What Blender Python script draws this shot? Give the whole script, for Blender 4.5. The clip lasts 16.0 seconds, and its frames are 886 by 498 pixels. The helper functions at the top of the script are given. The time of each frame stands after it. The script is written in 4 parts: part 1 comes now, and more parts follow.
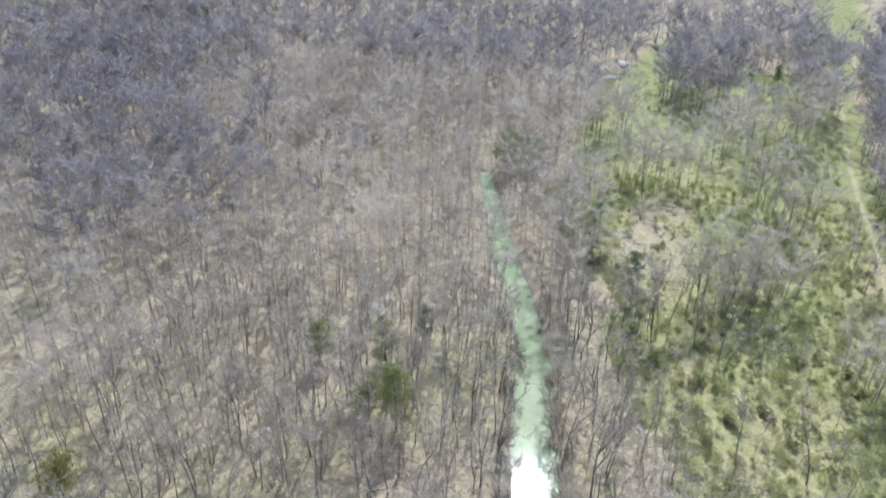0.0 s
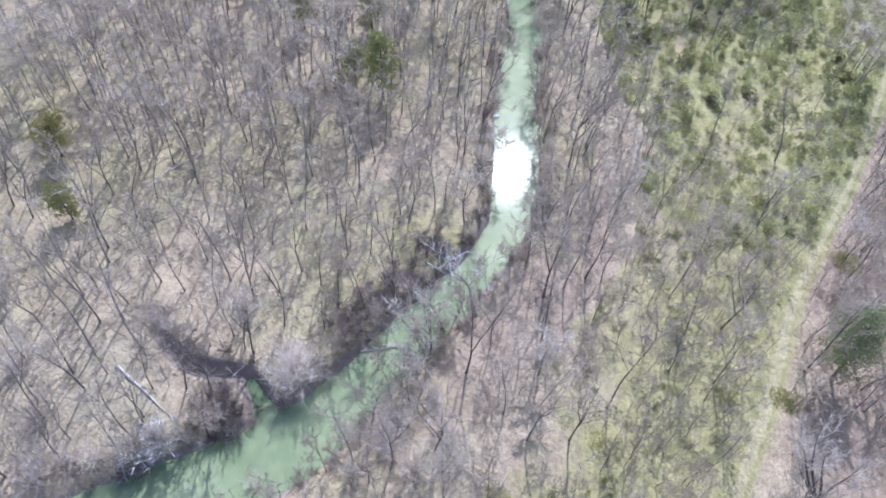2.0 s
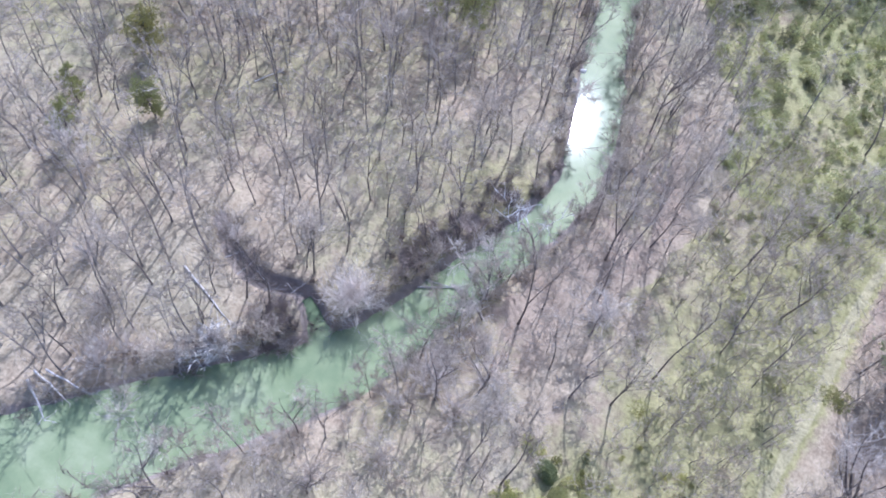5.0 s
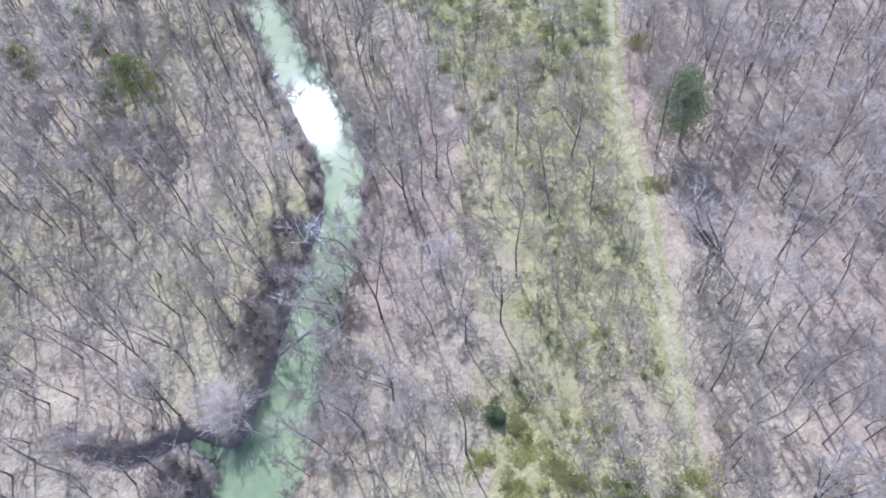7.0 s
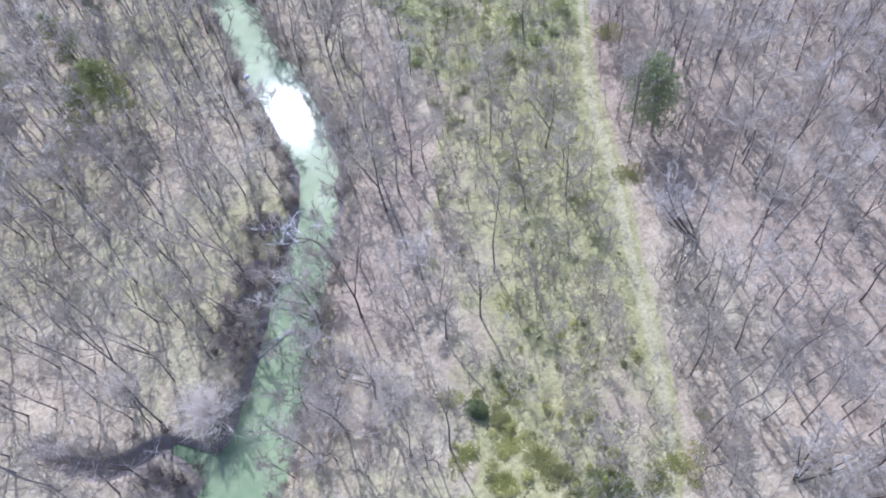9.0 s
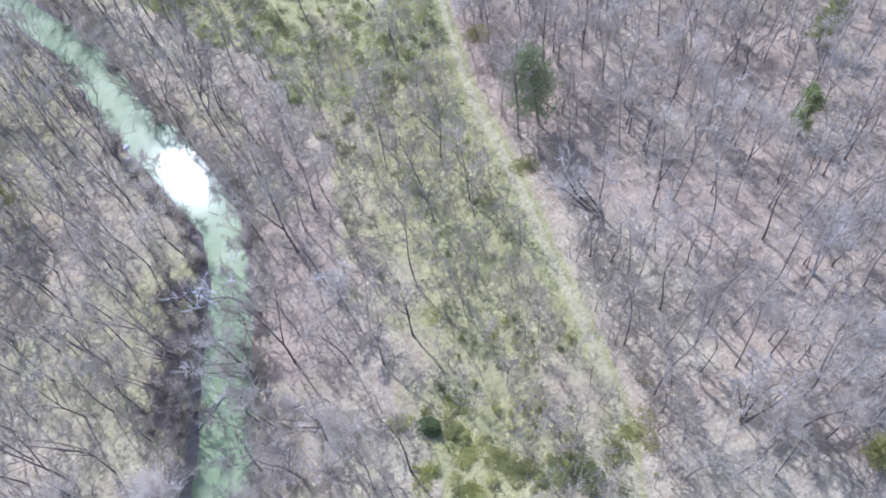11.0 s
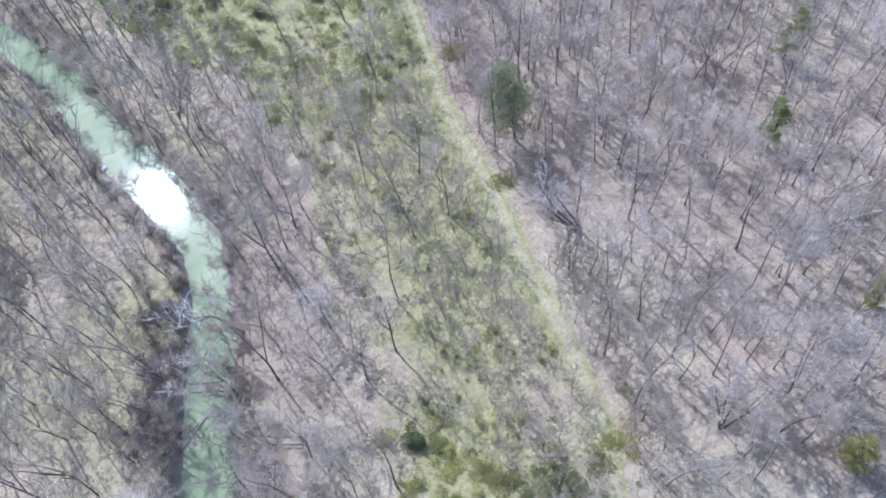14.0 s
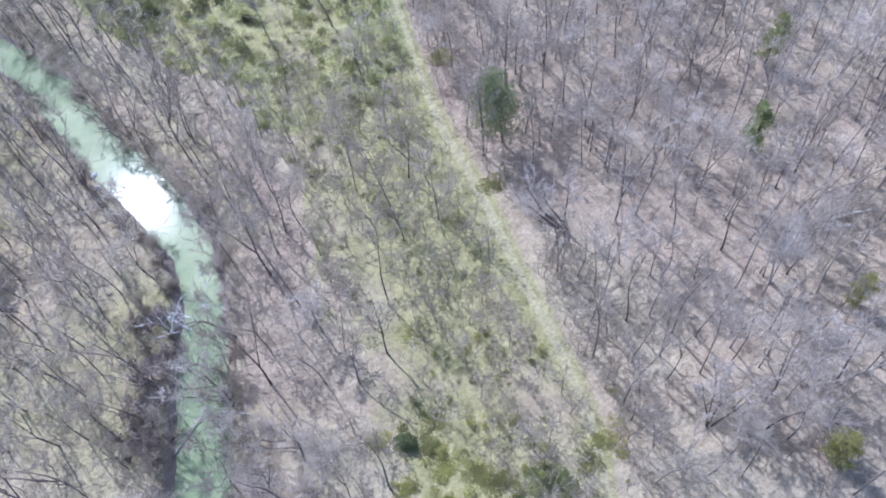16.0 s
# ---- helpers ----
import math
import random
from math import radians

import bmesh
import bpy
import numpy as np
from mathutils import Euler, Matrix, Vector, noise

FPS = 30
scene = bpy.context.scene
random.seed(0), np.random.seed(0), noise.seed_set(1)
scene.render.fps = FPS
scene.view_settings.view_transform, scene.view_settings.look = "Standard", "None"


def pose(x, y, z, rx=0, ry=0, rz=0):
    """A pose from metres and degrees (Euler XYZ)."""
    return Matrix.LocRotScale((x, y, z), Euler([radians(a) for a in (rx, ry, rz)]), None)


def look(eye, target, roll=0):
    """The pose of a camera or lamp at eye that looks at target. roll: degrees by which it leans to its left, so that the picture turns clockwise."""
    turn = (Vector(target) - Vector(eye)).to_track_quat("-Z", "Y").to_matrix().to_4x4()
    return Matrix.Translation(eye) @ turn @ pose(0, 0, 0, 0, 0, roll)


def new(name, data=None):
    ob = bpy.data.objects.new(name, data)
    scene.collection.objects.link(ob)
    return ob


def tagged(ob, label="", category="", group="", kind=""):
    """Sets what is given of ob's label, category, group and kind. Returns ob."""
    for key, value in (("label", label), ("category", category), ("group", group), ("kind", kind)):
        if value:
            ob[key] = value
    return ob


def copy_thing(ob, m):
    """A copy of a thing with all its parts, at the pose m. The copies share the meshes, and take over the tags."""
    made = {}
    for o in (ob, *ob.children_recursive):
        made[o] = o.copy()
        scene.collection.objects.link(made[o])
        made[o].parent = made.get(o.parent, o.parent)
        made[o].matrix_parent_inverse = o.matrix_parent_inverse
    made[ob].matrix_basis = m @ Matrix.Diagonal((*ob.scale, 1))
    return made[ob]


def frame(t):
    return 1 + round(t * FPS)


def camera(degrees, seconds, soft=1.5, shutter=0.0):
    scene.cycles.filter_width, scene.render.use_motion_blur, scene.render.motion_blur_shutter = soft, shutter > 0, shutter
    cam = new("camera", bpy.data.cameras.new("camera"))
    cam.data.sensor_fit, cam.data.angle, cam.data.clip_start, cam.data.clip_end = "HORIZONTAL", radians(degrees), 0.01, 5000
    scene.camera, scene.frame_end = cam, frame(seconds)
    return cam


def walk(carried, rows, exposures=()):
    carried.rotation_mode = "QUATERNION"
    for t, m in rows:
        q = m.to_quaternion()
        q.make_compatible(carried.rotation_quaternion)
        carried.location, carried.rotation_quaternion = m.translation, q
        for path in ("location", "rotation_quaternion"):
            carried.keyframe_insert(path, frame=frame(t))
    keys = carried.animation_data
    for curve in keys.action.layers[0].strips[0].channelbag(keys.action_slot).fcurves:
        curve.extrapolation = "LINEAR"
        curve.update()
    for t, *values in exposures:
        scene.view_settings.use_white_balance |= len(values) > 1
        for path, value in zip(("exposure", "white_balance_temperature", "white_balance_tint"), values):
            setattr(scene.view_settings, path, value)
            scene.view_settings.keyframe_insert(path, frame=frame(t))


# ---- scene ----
cam = camera(60, 16.0, soft=1.85, shutter=0.15)
walk(cam, [
    (0, pose(-0.39, 0.96, 80.73, 59.211, -1.506, 10.614)),
    (0.5, pose(-0.42, 1.05, 80.54, 49.277, -2.527, 11.26)),
    (1, pose(-0.36, 0.71, 80.16, 41.876, -3.121, 11.374)),
    (1.5, pose(-0.12, 0.07, 79.8, 35.828, -3.281, 11.095)),
    (2, pose(-0.03, -0.17, 79.68, 35.797, -3.215, 10.927)),
    (2.5, pose(-0.07, -0.35, 79.61, 35.713, -3.219, 10.804)),
    (3, pose(-0.33, -0.53, 79.52, 35.138, -3.289, 11.297)),
    (3.2, pose(-0.6, -0.61, 79.48, 33.615, -3.812, 15.253)),
    (3.7, pose(-1.17, -0.69, 79.48, 32.1, -4.35, 21.6)),
    (4.25, pose(-1.75, -0.69, 79.62, 31.3, -4.6, 24.0)),
    (4.8, pose(-2.14, -0.6, 79.8, 30.9, -4.6, 21.3)),
    (5.3, pose(-2.24, -0.44, 79.91, 30.856, -4.117, 14.86)),
    (5.5, pose(-1.97, -0.27, 79.79, 31.052, -2.83, 9.05)),
    (6, pose(-1.04, 0.25, 79.37, 31.017, -1.962, -1.049)),
    (6.5, pose(-0.34, 0.48, 79.37, 31.86, 2.586, -13.271)),
    (7, pose(-0.1, 0.41, 79.42, 30.265, 4.941, -19.613)),
    (7.5, pose(0.02, 0.32, 79.46, 29.472, 5.196, -20.989)),
    (8, pose(0.13, 0.29, 79.48, 29.395, 5.03, -21.354)),
    (8.5, pose(0.27, 0.32, 79.46, 29.453, 4.884, -21.713)),
    (9, pose(0.42, 0.33, 79.45, 29.654, 4.797, -22.09)),
    (9.5, pose(0.98, 0.06, 79.74, 29.762, 5.125, -29.178)),
    (9.7, pose(1.05, -0.03, 79.8, 29.566, 5.577, -32.172)),
    (12, pose(1.23, -0.02, 79.23, 30.046, 6.087, -36.345)),
    (12.5, pose(1.07, -0.04, 79.3, 30.292, 6.019, -36.751)),
    (13, pose(0.98, -0.15, 79.61, 30.471, 5.776, -36.989)),
    (13.5, pose(0.79, -0.28, 79.96, 30.727, 5.371, -37.298)),
    (14, pose(0.55, -0.4, 80.35, 30.794, 5.069, -37.534)),
    (14.5, pose(0.32, -0.48, 80.74, 30.859, 4.792, -37.774)),
    (15, pose(0.13, -0.53, 81.06, 30.955, 4.544, -38.071)),
    (15.5, pose(0.06, -0.52, 81.23, 30.9, 4.514, -38.351)),
    (16, pose(0.03, -0.44, 81.31, 30.863, 4.436, -38.498)),
], exposures=[(0.0, 0.25, 5740, 8), (0.5, 0.28, 5640, 10), (1.0, 0.30, 5570, 13), (1.5, 0.31, 5460, 17), (3.0, 0.33, 5310, 20), (5.5, 0.32, 5210, 21), (9.0, 0.31, 5170, 19), (13.0, 0.25, 5140, 18), (16.0, 0.24, 5140, 18)])

# ---- light: low spring sun beyond the meadow, 47 degrees high, clear spring sky ----
SUN_EL = 47.5
world = bpy.data.worlds.new("world")
scene.world = world
world.use_nodes = True
wn = world.node_tree
sky = wn.nodes.new("ShaderNodeTexSky")
sky.sky_type = "NISHITA"
sky.sun_disc = False
sky.sun_elevation, sky.sun_rotation = radians(SUN_EL), 0.0
sky.air_density, sky.dust_density = 1.0, 1.5
bg = wn.nodes["Background"]
bg.inputs["Strength"].default_value = 0.15
wn.links.new(sky.outputs[0], bg.inputs[0])
sun_data = bpy.data.lights.new("sun", "SUN")
sun_data.energy, sun_data.angle, sun_data.color = 4.2, radians(0.55), (1.0, 0.97, 0.93)
sun = new("sun", sun_data)
sun.matrix_world = look((0, 300 * math.cos(radians(SUN_EL)), 300 * math.sin(radians(SUN_EL))), (0, 0, 0))


# ---- materials ----
def material(name):
    m = bpy.data.materials.new(name)
    m.use_nodes = True
    return m, m.node_tree, m.node_tree.nodes["Principled BSDF"]


def node(nt, kind, **inputs):
    n = nt.nodes.new(kind)
    for k, v in inputs.items():
        n.inputs[k].default_value = v
    return n


def noise_tex(nt, scale, detail=4.0, rough=0.6, source="Object"):
    tc = nt.nodes.new("ShaderNodeTexCoord")
    n = node(nt, "ShaderNodeTexNoise", Scale=scale, Detail=detail, Roughness=rough)
    nt.links.new(tc.outputs[source], n.inputs["Vector"])
    return n


def ramp(nt, src, stops):
    r = nt.nodes.new("ShaderNodeValToRGB")
    el = r.color_ramp.elements
    while len(el) < len(stops):
        el.new(0.5)
    for e, (p, c) in zip(el, stops):
        e.position, e.color = p, (*c, 1)
    nt.links.new(src, r.inputs[0])
    return r


def mix(nt, fac, a, b, blend="MIX"):
    n = nt.nodes.new("ShaderNodeMix")
    n.data_type, n.blend_type = "RGBA", blend
    for sock, v in ((n.inputs["Factor"], fac), (n.inputs[6], a), (n.inputs[7], b)):
        if isinstance(v, (int, float)):
            sock.default_value = v
        elif isinstance(v, tuple):
            sock.default_value = (*v, 1)
        else:
            nt.links.new(v, sock)
    return n.outputs[2]


def math_node(nt, op, a, b=0.0, clamp=False):
    n = nt.nodes.new("ShaderNodeMath")
    n.operation, n.use_clamp = op, clamp
    for sock, v in zip(n.inputs, (a, b)):
        if isinstance(v, (int, float)):
            sock.default_value = v
        else:
            nt.links.new(v, sock)
    return n.outputs[0]


def bump(nt, bsdf, height, strength, distance):
    b = node(nt, "ShaderNodeBump", Strength=strength, Distance=distance)
    nt.links.new(height, b.inputs["Height"])
    nt.links.new(b.outputs[0], bsdf.inputs["Normal"])


def varied(name, dark, light, scale, rough=0.85, island=False, spread=0.5, bump_mm=10):
    """A matt natural surface: noise between two colours, shifted from piece to piece."""
    m, nt, p = material(name)
    n = noise_tex(nt, scale)
    if island:
        # one tone a plant, a little change from leaf to leaf
        tone = nt.nodes.new("ShaderNodeAttribute")
        tone.attribute_name = "tone"
        leaf = nt.nodes.new("ShaderNodeNewGeometry").outputs["Random Per Island"]
        rnd = math_node(nt, "ADD", math_node(nt, "MULTIPLY", tone.outputs["Fac"], 0.75), math_node(nt, "MULTIPLY", leaf, 0.25))
    else:
        rnd = nt.nodes.new("ShaderNodeObjectInfo").outputs["Random"]
    v = math_node(nt, "ADD", math_node(nt, "MULTIPLY", n.outputs[0], 1 - spread), math_node(nt, "MULTIPLY", rnd, spread))
    r = ramp(nt, v, [(0.2, dark), (0.75, light)])
    nt.links.new(r.outputs[0], p.inputs["Base Color"])
    p.inputs["Roughness"].default_value = rough
    p.inputs["Specular IOR Level"].default_value = 0.25
    if bump_mm:
        bump(nt, p, n.outputs[0], 0.6, bump_mm / 1000)
    return m


def leafy(name, dark, light, scale, island=False, through_part=0.55, spread=0.35):
    """Leaves that let part of the light through; added to twigs to lift their backlit side."""
    m = varied(name, dark, light, scale, 0.7, island, spread, 0)
    nt = m.node_tree
    p = nt.nodes["Principled BSDF"]
    tr = nt.nodes.new("ShaderNodeBsdfTranslucent")
    nt.links.new(p.inputs["Base Color"].links[0].from_socket, tr.inputs["Color"])
    mx = node(nt, "ShaderNodeMixShader", Fac=through_part)
    nt.links.new(p.outputs[0], mx.inputs[1])
    nt.links.new(tr.outputs[0], mx.inputs[2])
    nt.links.new(mx.outputs[0], nt.nodes["Material Output"].inputs["Surface"])
    return m


BARK = varied("bark", (0.118, 0.096, 0.087), (0.28, 0.238, 0.222), 3.0, spread=0.5)
# translucency added to twigs to brighten crowns seen against the sun
TWIG = leafy("translucent_twigs", (0.41, 0.352, 0.295), (0.72, 0.65, 0.56), 0.8, False, 0.55, 0.7)
BARK_STUFF = varied("woods_bark", (0.15, 0.13, 0.122), (0.37, 0.335, 0.315), 0.5, island=True, spread=0.6, bump_mm=0)
TWIG_STUFF = leafy("woods_twigs", (0.26, 0.214, 0.183), (0.74, 0.67, 0.58), 0.11, True, 0.5, 0.5)
PALE_TWIG = leafy("silvery_twigs", (0.60, 0.55, 0.505), (0.86, 0.81, 0.755), 1.0, False, 0.62, 0.5)
SAPLING_TWIG = leafy("sapling_twigs", (0.42, 0.365, 0.305), (0.82, 0.75, 0.65), 0.11, True, 0.62, 0.5)
# darker, cooler copy of the woods twigs: distant shade and haze put into colour
SHADED_FAR_TWIG = leafy("shaded_far_twigs", (0.168, 0.151, 0.162), (0.465, 0.43, 0.437), 0.03, True, 0.5, 0.55)
PALE_BARK = varied("pale_bark", (0.42, 0.40, 0.38), (0.74, 0.72, 0.70), 2.0, spread=0.3)
DOME_TWIG = leafy("bleached_twigs", (0.74, 0.685, 0.635), (0.92, 0.87, 0.82), 1.0, False, 0.68, 0.4)
WHITE_BARK = varied("white_bark", (0.62, 0.60, 0.57), (0.86, 0.84, 0.81), 2.0, spread=0.3)
GREY_WOOD = varied("weathered_wood", (0.36, 0.34, 0.325), (0.64, 0.62, 0.60), 4.0, spread=0.3)
BRUSH = varied("brush", (0.17, 0.138, 0.126), (0.40, 0.335, 0.30), 1.2, spread=0.5, bump_mm=0)
NEEDLE = leafy("evergreen_leaves", (0.235, 0.275, 0.14), (0.43, 0.465, 0.255), 1.2)
NEEDLE_LIGHT = leafy("fresh_evergreen_leaves", (0.26, 0.315, 0.13), (0.44, 0.49, 0.225), 1.2)
NEEDLE_OLIVE = leafy("olive_evergreen_leaves", (0.31, 0.335, 0.135), (0.50, 0.505, 0.23), 1.2)
NEEDLE_YELLOW = leafy("yellowed_evergreen_leaves", (0.36, 0.35, 0.13), (0.56, 0.53, 0.23), 1.2)
SHRUB = leafy("shrub_leaves", (0.30, 0.315, 0.165), (0.63, 0.64, 0.34), 0.5, True, 0.65, 0.6)
SHRUB_PALE = leafy("yellow_olive_shrub_leaves", (0.25, 0.265, 0.095), (0.56, 0.545, 0.22), 0.5, True, 0.5, 0.6)
SHRUB_LIME = leafy("lime_shrub_leaves", (0.40, 0.405, 0.18), (0.71, 0.695, 0.35), 0.5, True, 0.65, 0.6)
BUSH_OLIVE = leafy("olive_bush_leaves", (0.34, 0.345, 0.165), (0.57, 0.565, 0.295), 0.6, False, 0.65)
DARK_SHRUB = leafy("dark_shrub_leaves", (0.17, 0.165, 0.10), (0.34, 0.335, 0.19), 0.6, False, 0.5)
BUSH_LIME = leafy("lime_bush_leaves", (0.44, 0.455, 0.19), (0.68, 0.675, 0.33), 0.6, False, 0.65)
for m in (TWIG, TWIG_STUFF, PALE_TWIG):
    # smooth young bark gleams a little
    m.node_tree.nodes["Principled BSDF"].inputs["Roughness"].default_value = 0.45
    m.node_tree.nodes["Principled BSDF"].inputs["Specular IOR Level"].default_value = 0.5
TUFT = leafy("grass_tufts", (0.22, 0.235, 0.12), (0.42, 0.42, 0.24), 0.3, True)

# ground: leaf litter, grass, trodden trail and bank mud by zone; the mud colour also paints shade in the hollows
GROUND, nt, p = material("ground")
zone = nt.nodes.new("ShaderNodeVertexColor")
zone.layer_name = "zone"
sep = nt.nodes.new("ShaderNodeSeparateColor")
nt.links.new(zone.outputs[0], sep.inputs[0])
n_big, n_mid, n_fine = noise_tex(nt, 0.06, 5), noise_tex(nt, 0.5, 8, 0.72), noise_tex(nt, 2.6, 6, 0.8)
litter = ramp(nt, n_mid.outputs[0], [(0.28, (0.292, 0.243, 0.186)), (0.5, (0.436, 0.38, 0.302)), (0.75, (0.57, 0.51, 0.418))]).outputs[0]
litter2 = ramp(nt, n_big.outputs[0], [(0.35, (1.03, 0.96, 0.88)), (0.65, (0.97, 0.985, 0.87))]).outputs[0]
litter = mix(nt, 1.0, litter, litter2, "MULTIPLY")
litter = mix(nt, math_node(nt, "MULTIPLY", zone.outputs["Alpha"], 0.6), litter, (0.364, 0.284, 0.226))
speck = ramp(nt, n_fine.outputs[0], [(0.38, (0.38, 0.36, 0.35)), (0.5, (0.95, 0.93, 0.92)), (0.62, (1.35, 1.33, 1.31))]).outputs[0]
litter = mix(nt, 0.55, litter, speck, "MULTIPLY")
grass = ramp(nt, n_mid.outputs[0], [(0.3, (0.25, 0.236, 0.11)), (0.45, (0.335, 0.318, 0.154)), (0.57, (0.41, 0.382, 0.20)), (0.72, (0.475, 0.422, 0.262))]).outputs[0]
trail_c = ramp(nt, n_fine.outputs[0], [(0.3, (0.37, 0.34, 0.205)), (0.7, (0.50, 0.455, 0.29))]).outputs[0]
mud_shade = ramp(nt, n_mid.outputs[0], [(0.3, (0.20, 0.168, 0.15)), (0.7, (0.41, 0.35, 0.30))]).outputs[0]


def broken(chan, width):
    """A zone's edge, frayed by noise."""
    a = math_node(nt, "ADD", chan, math_node(nt, "MULTIPLY", math_node(nt, "SUBTRACT", n_mid.outputs[0], 0.5), width))
    return math_node(nt, "MULTIPLY", math_node(nt, "SUBTRACT", a, 0.35), 3.0, True)


lush = ramp(nt, n_mid.outputs[0], [(0.3, (0.18, 0.195, 0.085)), (0.5, (0.285, 0.30, 0.14)), (0.7, (0.40, 0.40, 0.20))]).outputs[0]
grass = mix(nt, math_node(nt, "MULTIPLY", math_node(nt, "SUBTRACT", sep.outputs[0], 0.7), 3.0, True), grass, lush)
grass = mix(nt, 0.5, grass, speck, "MULTIPLY")
trail_c = mix(nt, 0.35, trail_c, speck, "MULTIPLY")
col = mix(nt, broken(sep.outputs[0], 1.1), litter, grass)
col = mix(nt, broken(sep.outputs[2], 0.6), col, mud_shade)
col = mix(nt, math_node(nt, "MULTIPLY", broken(sep.outputs[1], 1.3), 0.85), col, trail_c)
nt.links.new(col, p.inputs["Base Color"])
p.inputs["Roughness"].default_value = 0.95
p.inputs["Specular IOR Level"].default_value = 0.1
bump(nt, p, n_fine.outputs[0], 0.9, 0.12)

# silty green water with a fine ripple
WATER, nt, p = material("water")
n = noise_tex(nt, 0.16, 5, 0.65)
r = ramp(nt, n.outputs[0], [(0.32, (0.19, 0.252, 0.135)), (0.5, (0.268, 0.33, 0.182)), (0.68, (0.37, 0.418, 0.256))])
nt.links.new(r.outputs[0], p.inputs["Base Color"])
p.inputs["Roughness"].default_value = 0.052
p.inputs["IOR"].default_value = 1.33
# small wind ripples spread a wide, faint sheen round the glint
p.inputs["Coat Weight"].default_value, p.inputs["Coat Roughness"].default_value, p.inputs["Coat IOR"].default_value = 0.05, 0.28, 1.33
bump(nt, p, noise_tex(nt, 2.5, 3).outputs[0], 0.06, 0.02)

DITCH_WATER = varied("ditch_water", (0.07, 0.11, 0.065), (0.15, 0.205, 0.115), 0.4, 0.06, bump_mm=0)
DITCH_WATER.node_tree.nodes["Principled BSDF"].inputs["IOR"].default_value = 1.33

PALE_STONE = varied("pale_stone", (0.5, 0.49, 0.47), (0.8, 0.79, 0.77), 1.0)

# ---- plan ----
def chaikin(line, rounds=2):
    """The line with its corners rounded."""
    P = np.array(line, float)
    for _ in range(rounds):
        a, b = 0.75 * P[:-1] + 0.25 * P[1:], 0.25 * P[:-1] + 0.75 * P[1:]
        P = np.concatenate([P[:1], np.stack([a, b], 1).reshape(-1, P.shape[1])[1:-1], P[-1:]])
    return [tuple(q) for q in P]


CREEK = chaikin([(-20.5, 176, 0.9), (-19, 171, 1.4), (-16, 159, 1.7), (-13.4, 146, 1.9), (-10.2, 135, 2.1), (-7.0, 124.5, 2.3),
                 (-3.9, 113.5, 2.4), (-1.9, 105, 2.6), (-1.3, 96, 2.6), (-1.2, 87, 2.7), (0.3, 77, 2.9), (1.6, 67, 3.1), (0.3, 60, 2.8),
                 (-2.5, 54, 2.6), (-5.9, 48.5, 2.6), (-9.3, 43, 2.7), (-12.3, 37, 2.9), (-16.3, 30.6, 3.7), (-20.4, 26, 4.2),
                 (-26, 21, 4.6), (-33, 15.5, 5.0), (-42, 8, 5.4), (-60, -4, 6.0), (-95, -20, 6.5)])
INLET = chaikin([(-38.6, 40.6, 0.3), (-36.8, 38.4, 0.6), (-34.4, 36.2, 0.7), (-31.9, 34.9, 0.8), (-28.7, 34.6, 0.8), (-25.6, 35.4, 0.8), (-23.5, 33.8, 1.0), (-21.7, 31.4, 1.4), (-19.0, 29.0, 2.0)])
TRAIL = chaikin([(132, 390, 1.0), (116, 345, 1.0), (104, 317, 1.0), (85, 265, 0.9), (77.5, 228, 0.8), (72, 199, 0.8), (68.5, 170, 0.75), (63.5, 140, 0.65), (58, 112, 0.65),
         (53.5, 98, 0.62), (47.4, 80.5, 0.62), (41.3, 67, 0.65), (37.5, 57.5, 0.85), (35.2, 48.3, 0.9), (33.0, 41, 0.85), (30.3, 33.8, 0.8), (28.4, 26.7, 0.85),
         (26.3, 19.8, 0.85), (23.6, 13.4, 0.85), (19, 6.5, 0.85), (12, -4, 0.85), (0, -25, 0.85)], 1)
MEADOW = [(-8, -25), (0, 12), (3.6, 25.7), (6.2, 32), (9.4, 43), (15, 52), (17.8, 65), (20.2, 77), (17, 90), (11.5, 104), (10.5, 120), (2, 148), (-3, 168),
          (4, 212), (5, 247), (25, 292), (98, 312), (112, 322), (99, 290), (90, 266), (84, 228), (78.5, 199), (73.5, 168), (67, 140), (60, 112), (48.5, 81), (42.3, 67),
          (38.5, 57), (36.2, 48), (34, 40.5), (31.3, 33), (29.4, 26), (27.3, 19), (24.5, 12), (19.5, 5), (5, -25)]


def along(line, x, y):
    """Distance from (x, y) to a polyline with half-widths, less the half-width, and the side (> 0: left of its course)."""
    best = np.full(np.shape(x), 1e9)
    side = np.zeros(np.shape(x))
    for (ax, ay, aw), (bx, by, bw) in zip(line, line[1:]):
        dx, dy = bx - ax, by - ay
        s = np.clip(((x - ax) * dx + (y - ay) * dy) / (dx * dx + dy * dy), 0, 1)
        ex, ey = x - ax - s * dx, y - ay - s * dy
        d = np.hypot(ex, ey) - (aw + s * (bw - aw))
        near = d < best
        best = np.where(near, d, best)
        side = np.where(near, dx * (y - ay) - dy * (x - ax), side)
    return best, side


def inside(poly, x, y):
    c = np.zeros(np.shape(x), bool)
    for (ax, ay), (bx, by) in zip(poly, poly[1:] + poly[:1]):
        if ay != by:
            c ^= ((ay > y) != (by > y)) & (x < (bx - ax) * (y - ay) / (by - ay) + ax)
    return c


def in_field(x, y):
    """Inside the meadow, whose edge towards the creek is frayed."""
    x, y = np.asarray(x, float), np.asarray(y, float)
    k = 2.2 * smooth(3, 9, along(TRAIL, x, y)[0])
    return inside(MEADOW, x + k * lumps(y * 1.1 + 3, x * 0.9), y + k * lumps(x * 1.2, y * 1.3 + 1))


